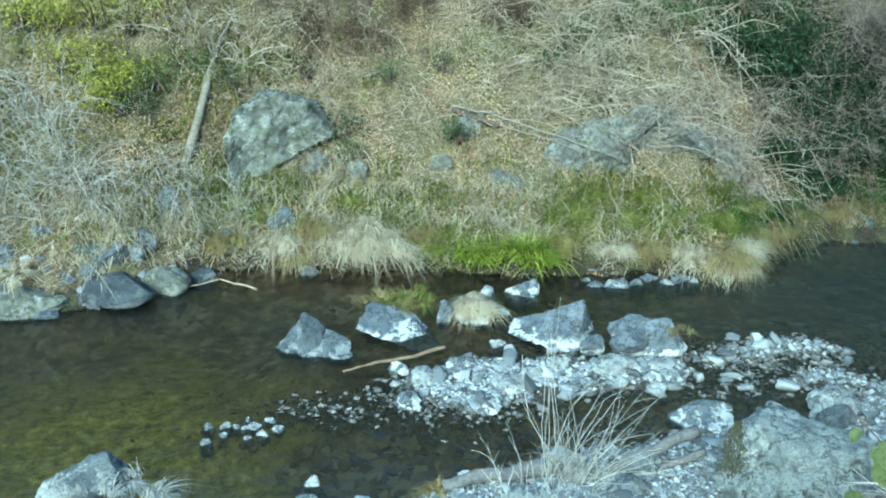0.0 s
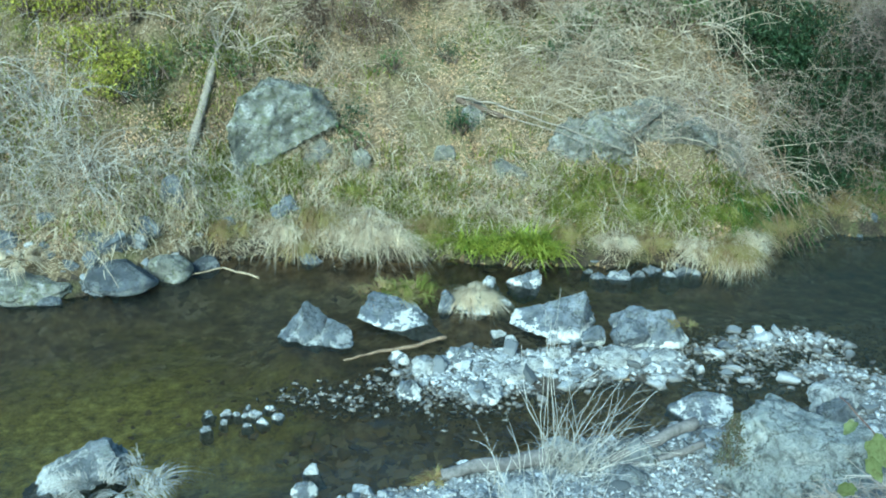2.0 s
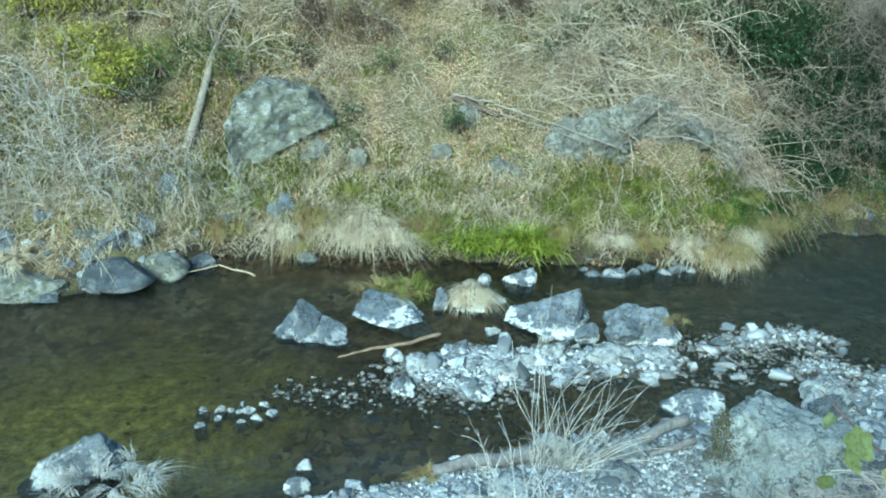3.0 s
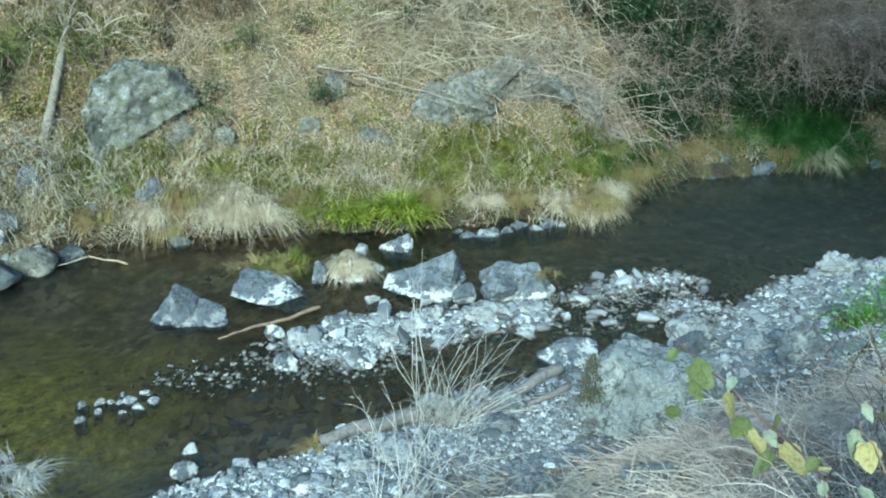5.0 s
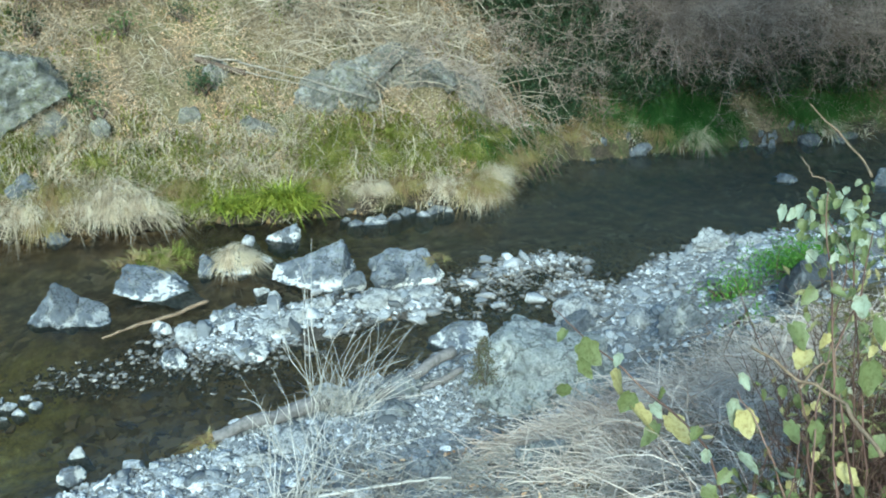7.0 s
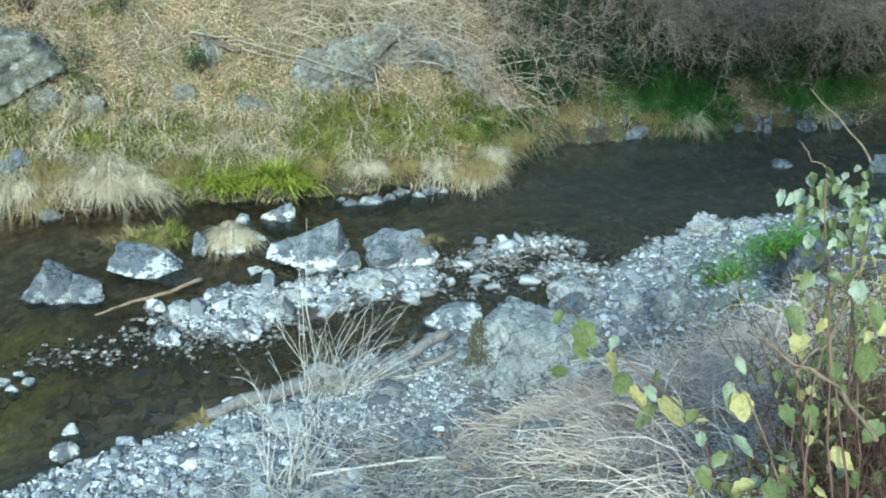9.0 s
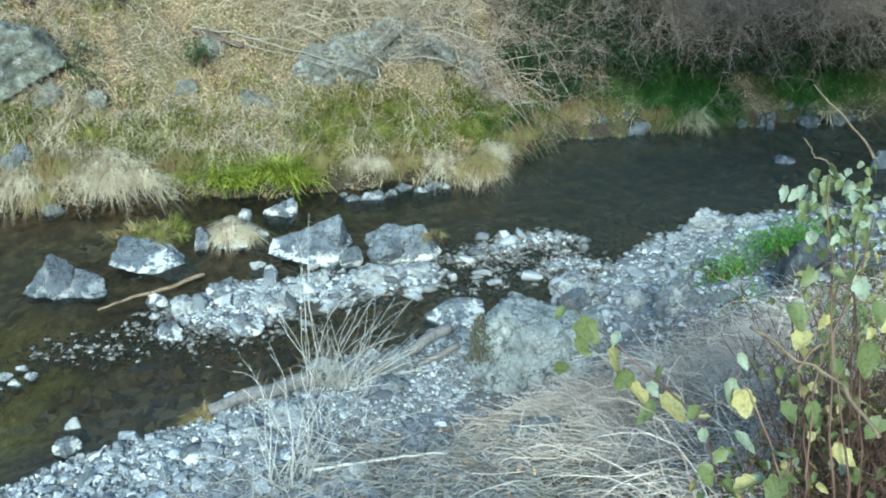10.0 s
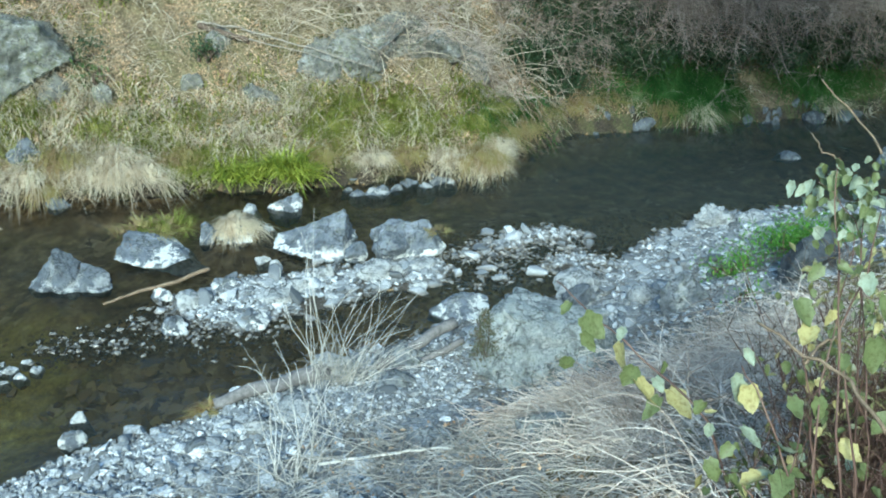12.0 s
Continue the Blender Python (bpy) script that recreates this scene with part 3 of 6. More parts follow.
boulder(0.82, 8.09, 0.35, 0.12, 16, label="blue-grey leaning slab below the green sedge", deep=0.5, tilt=-12)
boulder(0.55, 7.66, 0.20, 0.05, 17, PALE_STONE, "flat white stone in the water")
boulder(0.43, 7.04, 0.14, 0.07, 18, PALE_STONE, "small white pebble in the water")
boulder(0.53, 6.93, 0.11, 0.06, 19, PALE_STONE, "small white pebble in the water")
boulder(0.95, 7.14, 0.74, 0.33, 20, label="large grey boulder with white crusted foot in midstream", turn=-6, deep=0.72, facets=4, rough=0.09, peak=0.34, shift=0.36, cuts=((-0.62, -0.35, 0.70, 0.2), (0.97, -0.15, 0.15, 0.48), (0.1, -0.85, 0.5, 0.40), (0.0, 0.9, 0.4, 0.5)))
boulder(1.16, 6.87, 0.20, 0.18, 21, label=IN_STREAM)
boulder(1.48, 6.86, 0.36, 0.22, 22, label=IN_STREAM, turn=30, facets=8, rough=0.1)
boulder(1.74, 6.90, 0.46, 0.27, 23, label=IN_STREAM, turn=-10, facets=5, rough=0.09, deep=0.6, peak=0.2, shift=0.3, cuts=((0.9, -0.2, 0.35, 0.45), (-0.55, -0.55, 0.6, 0.26)))
boulder(1.56, 7.05, 0.5, 0.22, 24, label=IN_STREAM, turn=15, peak=0.2)
boulder(1.30, 6.50, 0.42, 0.15, 25, PALE_STONE, "broad flat white stone on the gravel bar", deep=0.7, facets=6)
boulder(1.66, 6.56, 0.32, 0.07, 26, PALE_STONE, "flat white stone at the gravel bar")
boulder(1.56, 6.26, 0.17, 0.05, 27, PALE_STONE, "flat white stone at the gravel bar")
boulder(0.28, 6.00, 0.21, 0.10, 28, label="blue-grey stone on the gravel bar")
boulder(-0.30, 6.06, 0.20, 0.12, 29, label="pale blue-grey stone on the gravel bar")
boulder(0.43, 6.32, 0.27, 0.09, 30, PALE_STONE, "white stone on the gravel bar")
boulder(-0.14, 6.44, 0.28, 0.09, 31, PALE_STONE, "broad pale stone on the gravel bar")
boulder(0.66, 6.42, 0.24, 0.10, 85, PALE_STONE, "broad pale stone on the gravel bar")
boulder(0.12, 6.62, 0.22, 0.09, 86, label="grey stone on the gravel bar")
boulder(-0.36, 6.62, 0.18, 0.08, 87, label="grey stone on the gravel bar")
boulder(0.86, 6.62, 0.18, 0.08, 88, PALE_STONE, "broad pale stone on the gravel bar")
boulder(1.80, 5.84, 0.56, 0.115, 32, label="low grey rock with a white crusted foot beside the near bank", turn=-6, facets=4, rough=0.08, deep=0.8, peak=0.45, shift=0.05)
boulder(1.90, 4.68, 1.0, 0.42, 133, LICHEN_STONE, label="large weathered grey boulder on the near gravel bank", turn=-24, deep=0.7, rough=0.14, facets=6, cuts=((-0.75, -0.62, 0.2, 0.40), (0.12, 0.05, 0.97, 0.30), (0.35, -0.85, 0.45, 0.38), (-0.95, 0.2, 0.2, 0.5)))
boulder(2.70, 5.86, 0.46, 0.20, 34, PALE_STONE, label="rounded pale blue-grey boulder on the near bank", turn=40, rough=0.12)
boulder(2.62, 5.62, 0.27, 0.18, 134, BLUE_STONE, label="blue-grey stone beside the rounded boulder", turn=10)
boulder(3.04, 5.45, 0.25, 0.12, 35, PALE_STONE, "pale yellowish stone on the near bank")
boulder(4.35, 6.70, 0.38, 0.20, 36, PALE_STONE, "white rough boulder at the near water's edge", rough=0.2)
boulder(4.75, 6.60, 0.26, 0.12, 37, PALE_STONE, "white stone at the near water's edge")
boulder(3.16, 5.02, 0.46, 0.26, 38, WEATHERED, label="grey boulder half buried in straw and gravel", turn=15, rough=0.12)
boulder(3.61, 5.07, 0.13, 0.07, 39, PALE_STONE, "small white stone on the near bank")
boulder(4.02, 4.88, 0.62, 0.28, 40, DARK_STONE, label="dark grey angular slab beside green herbs", turn=10, deep=0.5, facets=6, hard=True, rough=0.05)
boulder(5.08, 9.38, 0.32, 0.16, 41, SHORE_STONE, label="dark wet stone at the far shore")
boulder(6.23, 8.21, 0.34, 0.07, 42, SHORE_STONE, label="low wet stone breaking the water surface")
boulder(7.3, 9.2, 0.28, 0.13, 43, DARK_STONE, label="grey stone at the far shore upstream")
boulder(7.20, 7.81, 0.36, 0.18, 44, SHORE_STONE, label="dark stone in the stream upstream")
boulder(6.75, 9.32, 0.36, 0.12, 45, DARK_STONE, label="grey stone at the far shore upstream")
boulder(-0.88, 5.14, 0.16, 0.06, 46, PALE_STONE, "pale pebble in the shallow water")
boulder(-0.92, 4.90, 0.17, 0.09, 47, label="blue-grey stone at the water's edge")
boulder(-0.21, 4.60, 0.20, 0.07, 48, label="blue-grey flat stone in the near gravel")
boulder(0.14, 4.58, 0.22, 0.09, 49, PALE_STONE, "pale stone in the near gravel")
boulder(0.72, 5.20, 0.32, 0.17, 151, PALE_STONE, "pale angular stone among the dry reeds")
boulder(1.12, 5.15, 0.30, 0.15, 152, WEATHERED, label="blue-grey stone among the dry reeds")
boulder(0.42, 4.72, 0.36, 0.10, 153, PALE_STONE, "pale flat stone among the dry reeds")
boulder(0.98, 4.80, 0.30, 0.10, 154, WEATHERED, label="blue-grey flat stone in the near gravel")
boulder(0.98, 3.86, 0.34, 0.12, 155, WEATHERED, label="blue-grey flat stone half covered by straw")
boulder(1.43, 3.50, 0.36, 0.17, 156, WEATHERED, label="blue-grey flat stone half covered by straw")
boulder(-2.30, 5.16, 0.66, 0.22, 51, WEATHERED, label="blue-grey rock with straw at the near edge", turn=20, rough=0.13)
ON_BANK = "mossy grey-green outcrop rock in the leaf-strewn bank"
slab_rock("large lichen-covered slanting boulder in the far bank", [(-2.02, 9.36, 0.60), (-2.11, 9.42, 1.01), (-2.01, 9.55, 1.40), (-1.78, 9.70, 1.54), (-1.29, 9.85, 1.40), (-1.06, 9.88, 1.03)], (0.1, 0.7, -0.12), MOSSY_STONE, 61)
boulder(-1.18, 9.88, 0.46, 0.26, 62, OUTCROP, ON_BANK, hard=True)
boulder(-1.52, 9.18, 0.34, 0.22, 63, SHORE_STONE, "rounded grey stone in the bank grass")
boulder(-2.56, 8.98, 0.27, 0.30, 64, SHORE_STONE, "upright blue-grey stone on the far shore")
boulder(-2.77, 8.52, 0.25, 0.20, 65, SHORE_STONE, "grey stone on the far shore")
boulder(-0.77, 9.74, 0.24, 0.26, 66, OUTCROP, ON_BANK, hard=True)
boulder(0.10, 9.82, 0.24, 0.18, 67, OUTCROP, ON_BANK, hard=True)
boulder(0.73, 9.50, 0.40, 0.14, 68, OUTCROP, ON_BANK)
for rx, ry, rw, rh, rs in ((1.40, 9.70, 0.6, 0.45, 69), (1.80, 9.74, 0.9, 0.58, 169), (2.24, 9.80, 0.7, 0.46, 170), (2.64, 9.56, 0.85, 0.46, 70), (3.0, 9.64, 0.6, 0.36, 171), (0.42, 10.06, 0.4, 0.3, 173)):
    boulder(rx, ry, rw, rh, rs, OUTCROP, "dark grey-green outcrop rock under hanging dead branches", rng.uniform(-25, 25), 0.7, 0.0, 6, 0.11, 0.1, rs % 2 == 0)
SHORE = "rounded blue-grey boulder at the far water's edge"
boulder(-3.62, 7.98, 0.85, 0.28, 71, MOSSY_STONE, "large low boulder with dry grass at the water's edge", facets=3, rough=0.06)
boulder(-2.84, 7.98, 0.66, 0.25, 72, DARK_STONE, SHORE, rough=0.03, facets=2)
boulder(-2.50, 8.25, 0.46, 0.21, 73, MOSSY_STONE, SHORE, rough=0.03, facets=2)
boulder(-2.23, 8.48, 0.32, 0.12, 74, DARK_STONE, SHORE, rough=0.04, facets=3)
boulder(-2.98, 8.25, 0.36, 0.20, 75, SHORE_STONE, SHORE)
boulder(-3.92, 8.25, 0.36, 0.20, 76, SHORE_STONE, SHORE)
boulder(-2.80, 8.38, 0.22, 0.13, 77, PALE_STONE, "pale stone on the far shore")
boulder(-3.62, 8.40, 0.22, 0.12, 78, SHORE_STONE, SHORE)
boulder(-1.22, 8.64, 0.22, 0.1, 79, SHORE_STONE, SHORE)


for k in range(26):
    sx = rng.uniform(-4.3, -2.0)
    boulder(sx, float(far_shore(sx)) + rng.uniform(-0.1, 0.55), rng.uniform(0.10, 0.24), rng.uniform(0.06, 0.13), 300 + k, SHORE_STONE, "small grey stone on the far shore")
for k in range(22):
    sx = rng.uniform(4.3, 5.2) if k < 7 else rng.uniform(6.4, 8.2)
    boulder(sx, float(far_shore(sx)) + rng.uniform(-0.06, 0.14), rng.uniform(0.08, 0.26), rng.uniform(0.05, 0.11), 350 + k, SHORE_STONE, "small dark grey stone at the shaded far shore")
for k in range(13):
    boulder(rng.uniform(-1.75, -1.15), rng.uniform(5.62, 5.92), rng.uniform(0.06, 0.11), rng.uniform(0.02, 0.04), 330 + k, PALE_STONE, "small flat pale stone at the tip of the gravel bar")


for k, (sx, sw) in enumerate(((1.50, 0.22), (1.66, 0.34), (1.86, 0.26), (2.0, 0.3), (2.16, 0.2), (2.30, 0.36), (1.75, 0.16), (2.42, 0.18), (1.4, 0.14))):
    boulder(sx, 8.34 + rng.normal(0, 0.04), sw, 0.035 + 0.08 * sw, 380 + k, (SHORE_STONE, STREAM_STONE, DARK_STONE)[k % 3], "low wet stone at the foot of the grassy shore", rng.uniform(-30, 30), 0.5, facets=7)


def build_bar_stones():
    kinds = [stone_mesh("river_stone", 500 + k, COBBLE, 3, 8, 0.13, 0.0, True) for k in range(14)]
    for k in range(185):
        if k >= 160:
            sx, sy = rng.uniform(1.5, 2.7), rng.uniform(5.95, 6.55)
        elif k < 70:
            sx, sy = rng.uniform(1.95, 3.35), rng.uniform(6.55, 7.22)
        elif k < 125:
            sx, sy = rng.normal(0.45, 0.42), rng.normal(6.42, 0.2)
        else:
            sx, sy = rng.uniform(0.9, 2.3), rng.uniform(6.2, 6.6)
        sw = rng.uniform(0.11, 0.20) if k % 6 == 0 else rng.uniform(0.05, 0.11)
        ob = thing("river_stone", kinds[k % 14], "angular pale blue-grey river stone on the gravel bar", "stone", "stones of the gravel bar")
        ob.matrix_world = pose(sx, sy, float(height(sx, sy)) - 0.012, rng.uniform(-9, 9), rng.uniform(-9, 9), rng.uniform(0, 360)) @ Matrix.Diagonal((sw, sw * rng.uniform(0.5, 0.9), sw * rng.uniform(0.4, 0.65), 1))
    for k in range(115):
        sx = rng.uniform(2.1, 4.9)
        sy = float(near_shore(sx)) - rng.uniform(-0.08, 1.0)
        sw = rng.uniform(0.12, 0.18) if k % 7 == 0 else rng.uniform(0.06, 0.13)
        ob = thing("river_stone", kinds[k % 14], "angular pale blue-grey stone on the near gravel bank", "stone", "stones of the near bank")
        ob.matrix_world = pose(sx, sy, float(height(sx, sy)) - 0.015, rng.uniform(-12, 12), rng.uniform(-12, 12), rng.uniform(0, 360)) @ Matrix.Diagonal((sw, sw * rng.uniform(0.6, 0.95), sw * rng.uniform(0.35, 0.6), 1))


build_bar_stones()


def build_cobbles():
    """Loose stones that can be told apart, and the finer gravel between them."""
    kinds = [stone_mesh("cobble", 200 + k, COBBLE, 3, 13, 0.09) for k in range(16)]
    spots = []
    while len(spots) < 238:
        x, y = rng.uniform(-1.6, 5.4), rng.uniform(4.2, 7.4)
        bar, n = float(gravel_bar(x, y)), float(near_shore(x) - y)
        chance = max(min(1.0, bar * 1.3 - 0.45), 0.7 if (0.02 if x < 0.5 else -0.12) < n < 0.5 else 0.35 if 0 < n < 0.9 else 0.0)
        if rng.uniform() < chance:
            spots.append((x, y, rng.uniform(0.06, 0.10) if rng.uniform() < 0.6 else rng.uniform(0.10, 0.22)))
    for k in range(34):
        x = rng.uniform(-3.6, 4.6)
        spots.append((x, float(far_shore(x)) - rng.uniform(-0.02, 0.1), rng.uniform(0.06, 0.15)))
    for k in range(26):
        x = rng.uniform(-4.3, -2.1)
        spots.append((x, float(far_shore(x)) + rng.uniform(0.0, 0.45), rng.uniform(0.06, 0.15)))
    for k, (x, y, w) in enumerate(spots):
        ob = thing("cobble", kinds[k % len(kinds)], "loose grey-white river cobble on the gravel", "stone", "river cobbles")
        z = float(height(x, y))
        ob.matrix_world = pose(x, y, z - 0.22 * w, rng.uniform(-16, 16), rng.uniform(-16, 16), rng.uniform(0, 360)) @ Matrix.Diagonal((w, w * rng.uniform(0.55, 0.95), w * rng.uniform(0.2, 0.42), 1))
    units = {}
    for k in range(20):
        bm = bmesh.new()
        bmesh.ops.create_icosphere(bm, subdivisions=2 if k < 10 else 1, radius=0.5)
        v = np.array([v.co[:] for v in bm.verts])
        v = v * (1 + rng.normal(0, 0.13, (len(v), 1)))
        for _ in range(7 if k < 10 else 5):
            d = rng.normal(0, 1, 3)
            d /= np.linalg.norm(d)
            over = np.maximum(v @ d - rng.uniform(0.12, 0.36), 0)
            v = v - over[:, None] * d
        units[k] = (v / (v.max(0) - v.min(0)), np.array([[c.index for c in f.verts] for f in bm.faces]))
        bm.free()
    pieces = []
    while len(pieces) < 18500:
        x, y = rng.uniform(-2.4, 6.8, 4000), rng.uniform(3.2, 7.5, 4000)
        bar, n = gravel_bar(x, y), near_shore(x) - y
        channel = (n < 0) & (n > -1.0) & (x > -1.0) & (bar < 0.55)
        chance = np.maximum.reduce([np.clip(bar * 1.6 - 0.25, 0, 0.4) * np.clip(0.45 + waves(x, y, 8.0, 0.9) + waves(x, y, 19.0, 0.6) - np.maximum(0, -0.15 - x) * 0.9 - np.maximum(0, x - 1.7) * 0.5 * (n < 0), 0.06, 1), np.where((n > np.where(x < 0.5, 0.03, -0.1)) & (n < 0.8), 1.0, np.where((n > 0) & (n < 2.2), 0.5, 0)), np.where(channel, 0.4, 0.02)])
        keep = rng.uniform(0, 1, 4000) < chance
        x, y, n, channel = x[keep], y[keep], n[keep], channel[keep]
        z = height(x, y)
        for px, py, pz, inland, sunk in zip(x, y, z, n, channel):
            small = rng.uniform() < (0.4 if sunk else 0.8 if inland > 0 else 0.5)
            w = rng.uniform(0.016, 0.04) if small else rng.uniform(0.04, 0.15 if sunk else 0.085)
            v, f = units[int(rng.integers(0, 10)) + (10 if w < 0.085 else 0)]
            turn = np.array(Euler(rng.uniform(-0.4, 0.4, 2).tolist() + [rng.uniform(0, 6.28)]).to_matrix())
            pieces.append(((v * (w, w * rng.uniform(0.55, 0.95), w * rng.uniform(0.2, 0.48))) @ turn.T + (px, py, pz + 0.08 * w), f))
    count = 0
    while count < 2600:
        px, py = rng.uniform(-1.5, 3.5), rng.uniform(5.7, 7.4)
        bar = float(gravel_bar(px, py))
        patchy = float(waves(px, py, 6.5, 0.5) + waves(px, py, 15.0, 0.45))
        thin_out = max(0.0, -0.15 - px) * 0.9 + max(0.0, px - 1.7) * 0.45
        if bar < 0.72 or rng.uniform() > (bar - 0.66) * 4 or patchy < thin_out - 0.32 + rng.normal(0, 0.12):
            continue
        count += 1
        w = rng.uniform(0.014, 0.03) if rng.uniform() < 0.6 else rng.uniform(0.03, 0.075)
        v, f = units[int(rng.integers(10, 20))]
        turn = np.array(Euler(rng.uniform(-0.4, 0.4, 2).tolist() + [rng.uniform(0, 6.28)]).to_matrix())
        pieces.append(((v * (w, w * rng.uniform(0.5, 0.9), w * rng.uniform(0.3, 0.6))) @ turn.T + (px, py, max(float(height(px, py)), -0.012) + 0.16 * w), f))
    for _ in range(6500):
        px = rng.uniform(-1.7, 1.5)
        py = float(near_shore(px)) - rng.uniform(0.0, 1.0) ** 1.3 * 1.0
        w = rng.uniform(0.014, 0.034) if rng.uniform() < 0.85 else rng.uniform(0.034, 0.06)
        v, f = units[int(rng.integers(10, 20))]
        turn = np.array(Euler(rng.uniform(-0.8, 0.8, 2).tolist() + [rng.uniform(0, 6.28)]).to_matrix())
        pieces.append(((v * (w, w * rng.uniform(0.5, 0.95), w * rng.uniform(0.4, 0.8))) @ turn.T + (px, py, float(height(px, py)) + 0.25 * w), f))
    for _ in range(3200):
        along = rng.uniform(0, 1) ** 0.75
        px, py = -1.3 + 1.75 * along + rng.normal(0, 0.06), 6.06 + rng.normal(0, 0.10 + 0.10 * along)
        w = rng.uniform(0.012, 0.028) if rng.uniform() < 0.78 else rng.uniform(0.028, 0.055)
        v, f = units[int(rng.integers(10, 20))]
        turn = np.array(Euler(rng.uniform(-0.4, 0.4, 2).tolist() + [rng.uniform(0, 6.28)]).to_matrix())
        pieces.append(((v * (w, w * rng.uniform(0.5, 0.9), w * rng.uniform(0.4, 0.7))) @ turn.T + (px, py, max(float(height(px, py)), -0.016) + rng.uniform(0.0, 0.35) * w), f))
    for _ in range(3600):
        px, py = rng.normal(2.75, 0.55), rng.normal(6.7, 0.28)
        w = rng.uniform(0.014, 0.035) if rng.uniform() < 0.7 else rng.uniform(0.035, 0.07)
        v, f = units[int(rng.integers(10, 20))]
        turn = np.array(Euler(rng.uniform(-0.6, 0.6, 2).tolist() + [rng.uniform(0, 6.28)]).to_matrix())
        pieces.append(((v * (w, w * rng.uniform(0.5, 0.9), w * rng.uniform(0.4, 0.7))) @ turn.T + (px, py, float(height(px, py)) + 0.2 * w), f))
    for _ in range(7000):
        px = 0.6 - 8.0 * rng.uniform() ** 1.6
        py = float(near_shore(px)) - rng.uniform(0.04, 3.1)
        w = rng.uniform(0.014, 0.04) if rng.uniform() < 0.75 else rng.uniform(0.04, 0.13)
        v, f = units[int(rng.integers(10, 20)) if w < 0.07 else int(rng.integers(0, 10))]
        turn = np.array(Euler(rng.uniform(-0.4, 0.4, 2).tolist() + [rng.uniform(0, 6.28)]).to_matrix())
        pieces.append(((v * (w, w * rng.uniform(0.5, 0.95), w * rng.uniform(0.3, 0.6))) @ turn.T + (px, py, float(height(px, py)) + 0.1 * w), f))
    bed = mesh_of("gravel", *joined(*pieces), GRAVEL)
    bed.polygons.foreach_set("use_smooth", np.concatenate([np.full(len(f), rng.uniform() < 0.12) for _, f in pieces]))
    thing("gravel", bed, "grey-white river gravel of the bar and near bank", "gravel", kind="stuff")


build_cobbles()


# ---- far bank: litter, dead grass, twigs ----
def clumped(n, clumps, x0, x1, s0, s1, r):
    """Points on the far bank that gather in clumps."""
    cx, cs = rng.uniform(x0, x1, clumps), rng.uniform(s0, s1, clumps)
    k = rng.integers(0, clumps, n)
    x = cx[k] + rng.normal(0, r, n)
    return on_ground(x, far_shore(x) + np.maximum(cs[k] + rng.normal(0, r * 0.7, n), -0.02)), k


